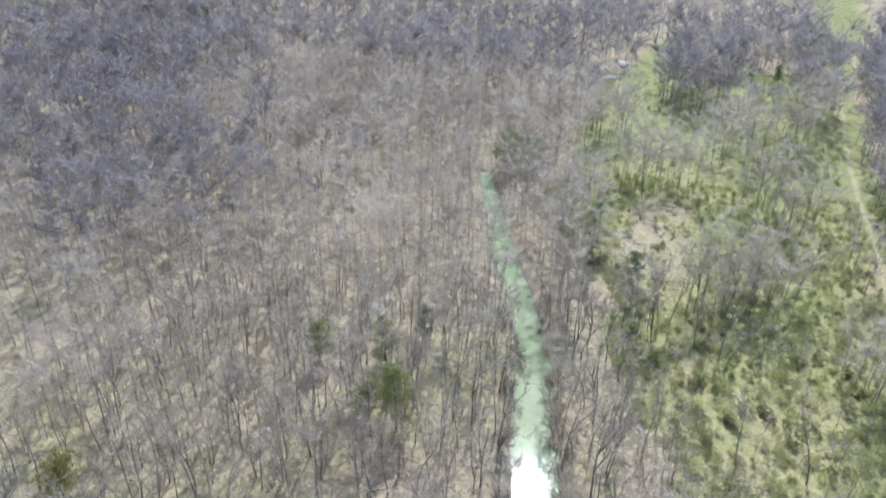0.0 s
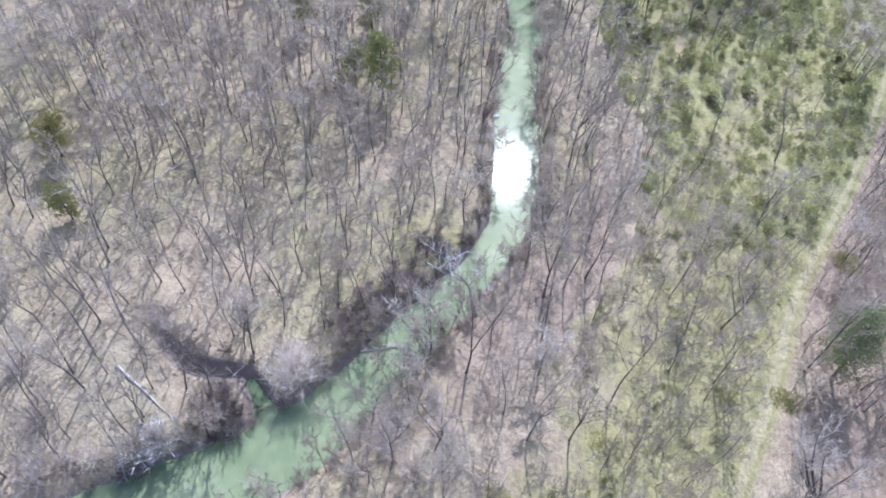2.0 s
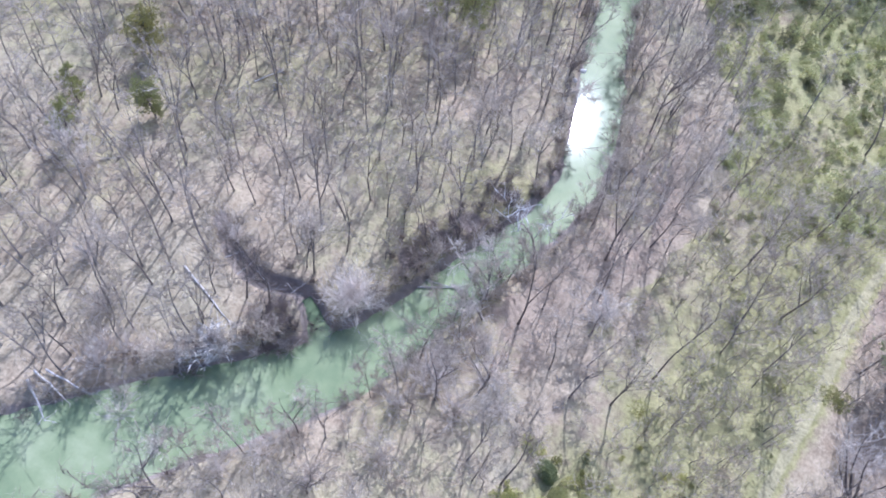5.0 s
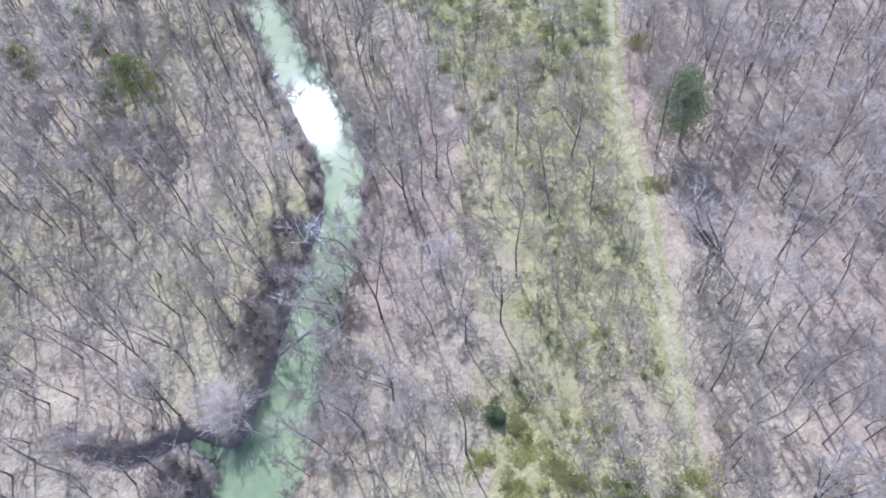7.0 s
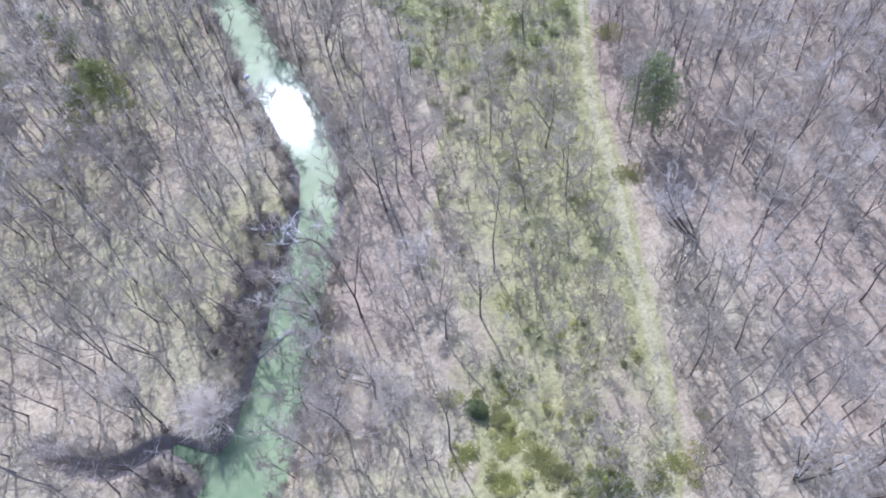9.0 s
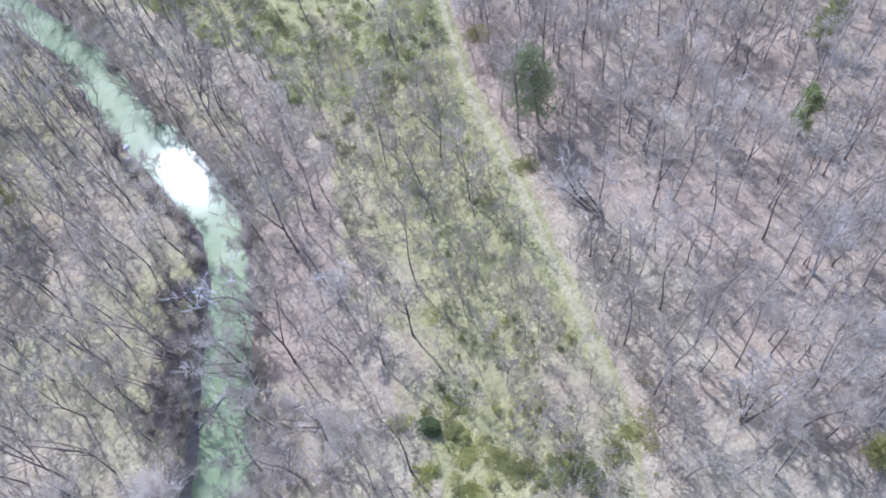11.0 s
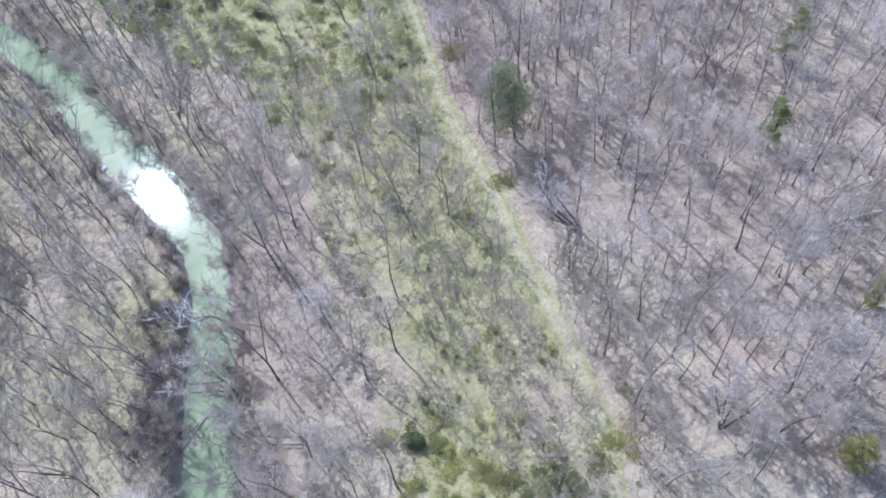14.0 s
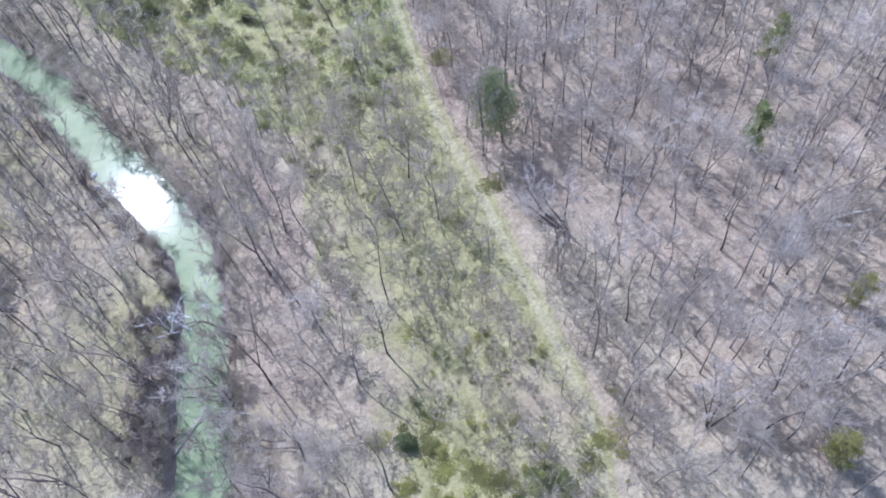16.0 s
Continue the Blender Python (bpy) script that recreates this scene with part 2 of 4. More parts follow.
def smooth(a, b, v):
    s = np.clip((v - a) / (b - a), 0, 1)
    return s * s * (3 - 2 * s)


def lumps(x, y):
    return (np.sin(x * 0.11 + 1.3) * np.cos(y * 0.093) + 0.6 * np.sin(x * 0.27 - y * 0.19) + 0.35 * np.sin(x * 0.53 + y * 0.61 + 2)
            + 0.2 * np.sin(x * 1.3 - y * 0.9) + 0.15 * np.cos(x * 0.8 + y * 1.7))


WATER_Z = -1.15
# scoured hollows behind the outer bank: x, y, radius
HOLLOWS = ((-7.8, 57.4, 1.6), (-10.4, 51.8, 1.9), (-12.8, 48.0, 1.8), (-15.4, 44.2, 2.0), (-26.4, 30.4, 1.3))


def height(x, y):
    x, y = np.asarray(x, float), np.asarray(y, float)
    z = 0.28 * lumps(x, y)
    z = z + 1.0 * smooth(3, 30, x - 40) * lumps(x * 0.4, y * 0.4)
    far = smooth(190, 420, y)
    z = z + far * (14 * smooth(20, -120, x) + 5 * lumps(x * 0.08, y * 0.07)) - 9 * far * smooth(-10, 30, x) * smooth(140, 90, x)
    z = z + smooth(60, 260, -x) * 16 * smooth(40, 260, y) + smooth(420, 900, y) * 34 + smooth(900, 2200, y) * 70
    d, side = along(CREEK, x, y)
    # the outer bank is a cut bank, the inner one slopes; which is which changes with the bends
    cut = side < 0
    wob = 0.5 * lumps(x * 2.1, y * 1.7)
    d = d + 0.25 * lumps(x * 1.3 + 4, y * 1.1)
    s = np.where(cut, smooth(-1.2, 2.2 + 0.9 * wob, d), smooth(-1.8, 3.2 + wob, d))
    z = np.where(d < 4.5, (z + 0.2 * cut * smooth(4.5, 1.0, d)) * s + (-1.9) * (1 - s), z)
    for hx, hy, hr in HOLLOWS:
        z = z - 1.3 * smooth(hr * 1.2, hr * 0.2, np.hypot(x - hx, y - hy) + 0.2 * lumps(x * 1.7, y * 1.9))
    d2, _ = along(INLET, x, y)
    s = smooth(-0.5, 0.7, d2 + 0.12 * lumps(x * 2.3, y * 2.1))
    z = np.where(d2 < 1.2, z * s + np.minimum(z, -1.6) * (1 - s), z)
    return z


# ---- ground: one graded sheet ----
def graded(lo, hi, step, near_lo, near_hi, grow):
    mid = list(np.arange(near_lo, near_hi + step / 2, step))
    s, v = step, near_hi
    while v < hi:
        s *= grow
        v += s
        mid.append(v)
    s, v = step, near_lo
    while v > lo:
        s *= grow
        v -= s
        mid.insert(0, v)
    return np.array(mid)


def mesh_from(name, verts, tris):
    me = bpy.data.meshes.new(name)
    verts, tris = np.asarray(verts, np.float32), np.asarray(tris, np.int32)
    n = tris.shape[1]
    me.vertices.add(len(verts))
    me.vertices.foreach_set("co", verts.ravel())
    me.loops.add(tris.size)
    me.loops.foreach_set("vertex_index", tris.ravel())
    me.polygons.add(len(tris))
    me.polygons.foreach_set("loop_start", np.arange(0, tris.size, n, dtype=np.int32))
    me.update(calc_edges=True)
    return me


gx, gy = graded(-2600, 2600, 0.5, -62, 82, 1.12), graded(-600, 3200, 0.5, -6, 110, 1.045)
GX, GY = np.meshgrid(gx, gy)
GZ = height(GX, GY)
idx = np.arange(GX.size).reshape(GX.shape)
quads = np.stack([idx[:-1, :-1], idx[:-1, 1:], idx[1:, 1:], idx[1:, :-1]], -1).reshape(-1, 4)
me = mesh_from("ground", np.stack([GX, GY, GZ], -1).reshape(-1, 3), quads)
me.polygons.foreach_set("use_smooth", np.ones(len(quads), bool))
zone_layer = me.color_attributes.new("zone", "FLOAT_COLOR", "POINT")
flat = GX.ravel(), GY.ravel()
d_trail, _ = along(TRAIL, *flat)
d_creek, _ = along(CREEK, *flat)
d_inlet, _ = along(INLET, *flat)
in_meadow = in_field(*flat).astype(float)
FAR_FIELD = [(93, 322), (110, 308), (128, 380), (138, 450), (118, 450), (106, 380)]
GLADE = [(13, 242), (24, 242), (29, 272), (41, 335), (31, 340), (21, 290)]
in_meadow = np.maximum(in_meadow, inside(FAR_FIELD, *flat) | inside(GLADE, *flat))
# patches of grass left among the leaves, and of leaves among the grass
patch = lumps(flat[0] * 0.9 + 5, flat[1] * 0.7)
floor_patch = lumps(flat[0] * 0.55 + 9, flat[1] * 0.6 + 2)
in_woods = np.where(flat[0] < 12, 0.42 - 0.13 * smooth(62, 46, flat[1]) + 0.10 * floor_patch, 0.17 + 0.08 * floor_patch) * (1 - 0.35 * smooth(85, 130, flat[1]))
in_woods = in_woods + 0.26 * smooth(-34, -24, flat[0]) * smooth(3, -6, flat[0]) * smooth(72, 56, flat[1]) * smooth(34, 44, flat[1])
in_woods = in_woods + 0.16 * smooth(-18, -13, flat[0]) * smooth(4, 0, flat[0]) * smooth(42, 36, flat[1])
meadow = np.where(in_meadow > 0, np.where(flat[1] < 70, np.minimum(0.58 + 0.2 * patch, 0.72), 0.85 + 0.2 * patch + 0.3 * smooth(170, 210, flat[1])), in_woods)
meadow = np.clip(meadow + 0.25 * smooth(1.6 + 0.8 * smooth(50, 30, flat[1]), 0.2, d_trail) * (flat[1] < 130), 0, np.where(flat[1] < 70, 0.76, 1.0))
meadow = np.maximum(meadow, 0.72 * smooth(1.15, 0.75, np.hypot((flat[0] - 8.6) / 4.2, (flat[1] - 19.0) / 7.0)))
meadow = meadow * (1 - 0.5 * smooth(1.35, 0.6, np.hypot((flat[0] - 21) / 9, (flat[1] - 148) / 24) + 0.15 * patch))
rust = (0.85 + 0.25 * floor_patch) * smooth(34, 44, flat[0]) * smooth(140, 100, flat[1]) * (in_meadow < 0.5) + smooth(0.5, 3.0, d_creek) * smooth(14, 8, d_creek) * (flat[0] > np.interp(flat[1], [30, 50, 66, 90], [-14, -3, 1, -1])) * smooth(30, 38, flat[1]) * smooth(86, 74, flat[1])
# the hollows' shade, painted with the dark bank colour
hollow_shade = np.max([smooth(hr * 1.2, hr * 0.4, np.hypot(flat[0] - hx, flat[1] - hy)) for hx, hy, hr in HOLLOWS], 0)
zones = np.stack([meadow, smooth(0.15, -0.55, d_trail), np.maximum(smooth(1.4, 0.0, d_creek), np.maximum(smooth(0.8, 0.1, d_inlet), hollow_shade)), rust], -1)
zone_layer.data.foreach_set("color", zones.astype(np.float32).ravel())
me.materials.append(GROUND)
ground = tagged(new("ground", me), "tan leaf litter and yellow-green grass on a valley floor", "ground", kind="structure")


# ---- water ----
def ribbon(name, line, z, extra, mat):
    pts = []
    for (ax, ay, aw), (bx, by, bw) in zip(line, line[1:]):
        for k in range(2):
            s = k / 2
            pts.append((ax + s * (bx - ax), ay + s * (by - ay), aw + s * (bw - aw)))
    pts.append(line[-1])
    P = np.array(pts)
    T = np.gradient(P[:, :2], axis=0)
    T /= np.linalg.norm(T, axis=1)[:, None]
    N = np.stack([-T[:, 1], T[:, 0]], 1)
    rows = [np.c_[P[:, :2] + N * ((P[:, 2] + extra) * k)[:, None], np.full(len(P), z)] for k in (-1, -0.5, 0, 0.5, 1)]
    V = np.stack(rows, 1).reshape(-1, 3)
    F = [(5 * i + j, 5 * i + 5 + j, 5 * i + 6 + j, 5 * i + 1 + j) for i in range(len(P) - 1) for j in range(4)]
    F = np.array(F)[:, ::-1]
    me = mesh_from(name, V, F)
    me.materials.append(mat)
    return new(name, me)


tagged(ribbon("water", CREEK, WATER_Z, 1.6, WATER), "silty green creek water with a bright sun glint", "water", kind="structure")
tagged(ribbon("water", INLET[len(INLET) * 2 // 3:], WATER_Z - 0.03, 0.2, DITCH_WATER), "dark green still water in a side ditch", "water", kind="structure")


# ---- growing things ----
class Build:
    """Collects triangles."""

    def __init__(self):
        self.v, self.f, self.cuts = [], [], []

    def tube(self, pts, radii, n):
        """A tapered tube through pts; it ends in a point."""
        base = len(self.v)
        pts = [Vector(q) for q in pts]
        for i, (q, r) in enumerate(zip(pts[:-1], radii)):
            t = (pts[min(i + 1, len(pts) - 1)] - pts[max(i - 1, 0)]).normalized()
            a = t.orthogonal().normalized()
            b = t.cross(a)
            for k in range(n):
                w = 2 * math.pi * k / n
                self.v.append(tuple(q + (a * math.cos(w) + b * math.sin(w)) * r))
        self.v.append(tuple(pts[-1]))
        m = len(pts) - 1
        for i in range(m - 1):
            for k in range(n):
                a0, a1 = base + i * n + k, base + i * n + (k + 1) % n
                self.f += [(a0, a1, a1 + n), (a0, a1 + n, a0 + n)]
        tip = base + m * n
        for k in range(n):
            self.f.append((base + (m - 1) * n + k, base + (m - 1) * n + (k + 1) % n, tip))

    def sliver(self, q, e, r, rnd):
        """A thin twig, broad at the foot."""
        d = (e - q).normalized()
        w = d.orthogonal().normalized()
        w.rotate(Matrix.Rotation(rnd.random() * 3.1416, 3, d))
        base = len(self.v)
        self.v += [tuple(q + w * r), tuple(q - w * r), tuple(e)]
        self.f.append((base, base + 1, base + 2))

    def clump(self, c, size, rnd):
        """A small tuft of four leafy sprays that stand out from one point."""
        c = Vector(c)
        for _ in range(4):
            base = len(self.v)
            d = Vector((rnd.gauss(0, 1), rnd.gauss(0, 1), rnd.gauss(0.2, 0.8))).normalized()
            w = d.orthogonal().normalized() * size * rnd.uniform(0.25, 0.5)
            e = c + d * size * rnd.uniform(0.7, 1.5)
            self.v += [tuple(c - w * 0.4), tuple(e + w), tuple(e - w * rnd.uniform(0.3, 1.0))]
            self.f.append((base, base + 1, base + 2))

    def arrays(self):
        return np.array(self.v, np.float32), np.array(self.f, np.int32)

    def mesh(self, name, mat):
        me = mesh_from(name, *self.arrays())
        me.materials.append(mat)
        return me


def part(name, me, parent, label=""):
    ob = new(name, me)
    ob.parent = parent
    return tagged(ob, label) if label else ob


def wander(p, d, length, steps, bend, lift, rnd):
    """A crooked line from p in direction d; its bends swing slowly."""
    pts = [Vector(p)]
    d = Vector(d).normalized()
    swing = Vector((0, 0, 0))
    for _ in range(steps):
        swing = swing * 0.55 + Vector((rnd.gauss(0, bend), rnd.gauss(0, bend), rnd.gauss(0, bend))) * 0.8
        d = (d + swing + Vector((0, 0, lift))).normalized()
        pts.append(pts[-1] + d * length / steps)
    return pts


def on_line(pts, s):
    q = s * (len(pts) - 1)
    i = min(int(q), len(pts) - 2)
    return pts[i].lerp(pts[i + 1], q - i), (pts[i + 1] - pts[i]).normalized()


def bare_tree(seed, h, girth, spread, limbs, subs, twigs, lean=(0, 0), fork=0.3, stems=1, twig_r=0.016, bend=0.05, dark=0.4, leaders=1, fine=1.0):
    """Trunk with limbs, and a crown of branchlets and twigs, both as triangles. leaders: into how many stems the trunk parts."""
    rnd = random.Random(seed)
    wood, crown = Build(), Build()
    for s in range(stems):
        out = Vector((math.cos(s * 2.4 + seed), math.sin(s * 2.4 + seed), 0)) * (0.32 if stems > 1 else 0)
        trunk = wander((out.x * 0.5, out.y * 0.5, -0.3), (lean[0] + out.x, lean[1] + out.y, 1), h, 12, bend, 0.02, rnd)
        girths = [girth * (1.7 if i == 0 else 1.22 - 0.092 * i) for i in range(13)]
        wood.tube(trunk, girths, 5)
        axes = [(trunk, fork, girth)]
        for k in range(leaders - 1):
            at = rnd.uniform(max(0.22, fork - 0.1), 0.55)
            q, d = on_line(trunk, at)
            az = rnd.random() * 6.283
            leader = wander(q, d + Vector((math.cos(az), math.sin(az), 0)) * rnd.uniform(0.3, 0.6), h * (1 - at) * rnd.uniform(0.75, 1.0), 8, bend * 1.2, 0.05, rnd)
            g = girth * (1.05 - 0.8 * at)
            wood.tube(leader, [g * (1 - 0.1 * i) for i in range(9)], 4)
            axes.append((leader, 0.2, g))
        for k in range(limbs):
            crown.cuts.append((len(crown.v), len(crown.f)))
            axis, low, g = axes[k % len(axes)]
            s0 = low + (0.97 - low) * (k + rnd.random()) / limbs
            q, d = on_line(axis, s0)
            az = rnd.random() * 6.283
            up = rnd.uniform(0.5, 1.4)
            dirn = Vector((math.cos(az), math.sin(az), up))
            ln = spread * (1.15 - 0.65 * s0) * rnd.uniform(0.65, 1.3)
            limb = wander(q, dirn, ln, 5, 0.07 + bend, 0.05, rnd)
            (wood if rnd.random() < dark else crown).tube(limb, [max(g * 0.4 * (1 - 0.17 * i), twig_r) for i in range(6)], 3)
            for _ in range(subs):
                q2, d2 = on_line(limb, rnd.uniform(0.2, 1.0))
                dirn = d2 + Vector((rnd.gauss(0, 0.7), rnd.gauss(0, 0.7), rnd.gauss(0.2, 0.5)))
                sub = wander(q2, dirn, ln * rnd.uniform(0.3, 0.6), 3, 0.2, 0.05, rnd)
                crown.tube(sub, [twig_r * 2.1, twig_r * 1.6, twig_r], 3)
                for _ in range(twigs):
                    q3, d3 = on_line(sub, rnd.uniform(0.1, 1.0))
                    d3 = (d3 + Vector((rnd.gauss(0, 0.8), rnd.gauss(0, 0.8), rnd.gauss(0.15, 0.6)))).normalized()
                    crown.sliver(q3, q3 + d3 * rnd.uniform(0.5, 1.4) * spread * 0.2, twig_r * 0.8 * fine, rnd)
    return wood, crown


def tree_thing(builds, wood_mat, twig_mat, label, where, turn=0.0, scale=1.0, group="", name="bare_tree", category="tree", split=False):
    """A leafless tree; split: each limb with its twigs is a branch of its own on the trunk."""
    wood, crown = builds
    ob = new(name)
    trunk = part("trunk", wood.mesh("trunk", wood_mat), ob)
    if split:
        v, f = crown.arrays()
        cuts = crown.cuts + [(len(v), len(f))]
        for (v0, f0), (v1, f1) in zip(cuts, cuts[1:]):
            if f1 > f0:
                me = mesh_from("branch", v[v0:v1], f[f0:f1] - v0)
                me.materials.append(twig_mat)
                part("branch", me, trunk)
    else:
        part("crown", crown.mesh("crown", twig_mat), ob)
    x, y = where
    ob.matrix_basis = pose(x, y, float(height(x, y)), 0, 0, turn) @ Matrix.Scale(scale, 4)
    return tagged(ob, label, category, group)


def scatter(seed, x0, x1, y0, y1, gap, keep):
    """Points on a jittered grid, where keep(x, y) is at least a random number."""
    rng = np.random.default_rng(seed)
    xs, ys = np.meshgrid(np.arange(x0, x1, gap), np.arange(y0, y1, gap))
    x = xs.ravel() + rng.uniform(-0.48, 0.48, xs.size) * gap
    y = ys.ravel() + rng.uniform(-0.48, 0.48, xs.size) * gap
    ok = keep(x, y) > rng.random(x.size)
    return np.stack([x[ok], y[ok]], 1)


def spread_stuff(name, variants, places, scales, mats, label, category, seed, squash=0.0):
    """Many alike plants, past counting, in one mesh."""
    rng = np.random.default_rng(seed)
    V, F, M, tones, base = [], [], [], [], 0
    zs = height(places[:, 0], places[:, 1])
    for (x, y), z, s in zip(places, zs, scales):
        v, f, mi = variants[rng.integers(len(variants))]
        a = rng.uniform(0, 6.283)
        c, sn = math.cos(a) * s, math.sin(a) * s
        w = np.empty_like(v)
        w[:, 0], w[:, 1], w[:, 2] = v[:, 0] * c - v[:, 1] * sn + x, v[:, 0] * sn + v[:, 1] * c + y, v[:, 2] * s * rng.uniform(1 - squash, 1 + squash) + z
        V.append(w)
        F.append(f + base)
        M.append(mi)
        base += len(v)
        tones.append(np.full(len(v), rng.random(), np.float32))
    me = mesh_from(name, np.concatenate(V), np.concatenate(F))
    me.attributes.new("tone", "FLOAT", "POINT").data.foreach_set("value", np.concatenate(tones))
    for mat in mats:
        me.materials.append(mat)
    me.polygons.foreach_set("material_index", np.concatenate(M).astype(np.int32))
    return tagged(new(name, me), label, category, kind="stuff")


def joined(builds):
    """Wood and crown of a tree as one array pair."""
    (v0, f0), (v1, f1) = builds[0].arrays(), builds[1].arrays()
    return np.concatenate([v0, v1]), np.concatenate([f0, f1 + len(v0)]), np.repeat([0, 1], [len(f0), len(f1)])


GROVES = [(35, 129, 10, 9, 1.0), (21, 124, 7, 4, 0.7), (37, 248, 12, 22, 0.9), (66, 300, 38, 18, 0.6), (46, 207, 5, 16, 0.95), (71, 238, 6, 16, 0.9), (21, 176, 11, 7, 0.9), (48, 168, 9, 14, 0.6), (58, 140, 5, 8, 0.5), (14, 112, 4, 5, 0.6), (3, 150, 5, 20, 0.8),
          (55, 215, 12, 14, 0.5), (76, 185, 6, 40, 0.9), (40, 200, 9, 12, 0.6), (8, 205, 9, 12, 0.7), (50, 105, 4, 4, 0.5)]
# spots without chance trees, where one tree stands out
OPEN = [(-59.6, 58, 4.5), (-53.4, 49, 4), (65.4, 27.0, 3), (77.6, 35.2, 3), (41.7, 48.8, 3), (56, 4.6, 2.5), (40.3, -4.6, 2.5), (49, 37.4, 3), (8, 250, 7), (-19.5, 36, 5), (-27, 30, 2.5), (39, 35.5, 6.5), (33.2, 7, 3), (-0.6, 49, 2.5)]


def forest(x, y):
    """How thickly the trees stand."""
    dc, side = along(CREEK, x, y)
    dt, _ = along(TRAIL, x, y)
    di, _ = along(INLET, x, y)
    meadow = in_field(x, y)
    k = np.where(meadow, np.where(y < 40, 0.04, np.where(y < 70, 0.14, 0.2)), 1.0)
    k = np.where(meadow & (y > 95), 0.12, k)
    for gx0, gy0, rx, ry, dens in GROVES:
        k = np.where(meadow & (((x - gx0) / rx) ** 2 + ((y - gy0) / ry) ** 2 < 1), dens, k)
    k = np.where((dc < 0.7) | (dt < 1.5) | (di < 0.8), 0, k)
    k = np.where((x > -15) & (x < 3) & (y > 12) & (y < 45) & ~meadow, k * 0.55, k)
    for ox, oy, r in OPEN:
        k = np.where(np.hypot(x - ox, y - oy) < r, 0, k)
    return np.where(inside(FAR_FIELD, x, y), 0, np.where(inside(GLADE, x, y), 0.05, k))


def far_tree(seed, h, r, limbs, twigs, thick):
    """A leafless tree for the distance: trunk, limbs and a haze of slivers for twigs."""
    rnd = random.Random(seed)
    wood, crown = Build(), Build()
    trunk = wander((0, 0, -0.3), (0, 0, 1), h, 3, 0.06, 0.02, rnd)
    wood.tube(trunk, [0.085, 0.07, 0.04], 3)
    for k in range(limbs):
        q, d = on_line(trunk, rnd.uniform(0.3, 0.95))
        az = rnd.random() * 6.283
        d = Vector((math.cos(az), math.sin(az), rnd.uniform(0.3, 1.3))).normalized()
        e = q + d * r * rnd.uniform(0.6, 1.1)
        wood.tube([q, e], [0.035], 3)
        for _ in range(twigs):
            q2 = q.lerp(e, rnd.uniform(0.15, 1))
            d2 = (d + Vector((rnd.gauss(0, 0.8), rnd.gauss(0, 0.8), rnd.gauss(0.25, 0.6)))).normalized()
            crown.sliver(q2, q2 + d2 * r * rnd.uniform(0.2, 0.5), thick, rnd)
    return wood, crown


def bare_bush(seed, r, h, stems, twigs, thick=0.014):
    """A leafless thicket: stems that arch out from the root, with side twigs."""
    rnd = random.Random(seed)
    b = Build()
    for _ in range(stems):
        az, out = rnd.random() * 6.283, rnd.uniform(0.2, 1.1) * r / h
        p0 = (rnd.gauss(0, 0.12) * r, rnd.gauss(0, 0.12) * r, -0.1)
        stem = wander(p0, (math.cos(az) * out, math.sin(az) * out, 1), h * rnd.uniform(0.7, 1.15), 3, 0.16, -0.05, rnd)
        b.tube(stem, [thick * 1.8, thick * 1.4, thick], 3)
        for _ in range(twigs):
            q, d = on_line(stem, rnd.uniform(0.3, 1))
            d = (d + Vector((rnd.gauss(0, 0.6), rnd.gauss(0, 0.6), rnd.gauss(0.1, 0.5)))).normalized()
            b.sliver(q, q + d * h * rnd.uniform(0.15, 0.4), thick, rnd)
            b.sliver(q, q + d * h * rnd.uniform(0.15, 0.4) + Vector((rnd.gauss(0, 0.1), rnd.gauss(0, 0.1), 0)) * h, thick * 0.8, rnd)
    return b


def evergreen(seed, h, r, bare, clumps, size=0.3, taper=0.75):
    """A conifer: trunk with boughs, and leafy tufts along them, ragged in outline."""
    rnd = random.Random(seed)
    wood, crown = Build(), Build()
    trunk = wander((0, 0, -0.3), (0, 0, 1), h, 6, 0.03, 0.02, rnd)
    wood.tube(trunk, [0.03 * h ** 0.5 * (2.2 - 0.3 * i) for i in range(7)], 5)
    boughs = max(18, int(clumps / 22))
    for k in range(boughs):
        s = bare + (0.98 - bare) * (k + rnd.random()) / boughs
        q, _ = on_line(trunk, s)
        u = (s - bare) / (1 - bare)
        ln = r * (0.35 + 0.65 * math.sin(min(1.0, u * 2.2 + 0.25) * 1.57)) * (1 - taper * u ** 1.6) * rnd.uniform(0.55, 1.2)
        az = rnd.random() * 6.283
        bough = wander(q, (math.cos(az), math.sin(az), rnd.uniform(0.0, 0.5)), ln, 3, 0.15, 0.05, rnd)
        wood.tube(bough, [0.05, 0.035, 0.02], 3)
        for _ in range(int(clumps / boughs)):
            c, _ = on_line(bough, rnd.uniform(0.25, 1.05) if rnd.random() < 0.99 else 1)
            c = c + Vector((rnd.gauss(0, 0.16), rnd.gauss(0, 0.16), rnd.gauss(0, 0.12))) * r * 0.5
            crown.clump(c, size * rnd.uniform(0.6, 1.3), rnd)
    return wood, crown


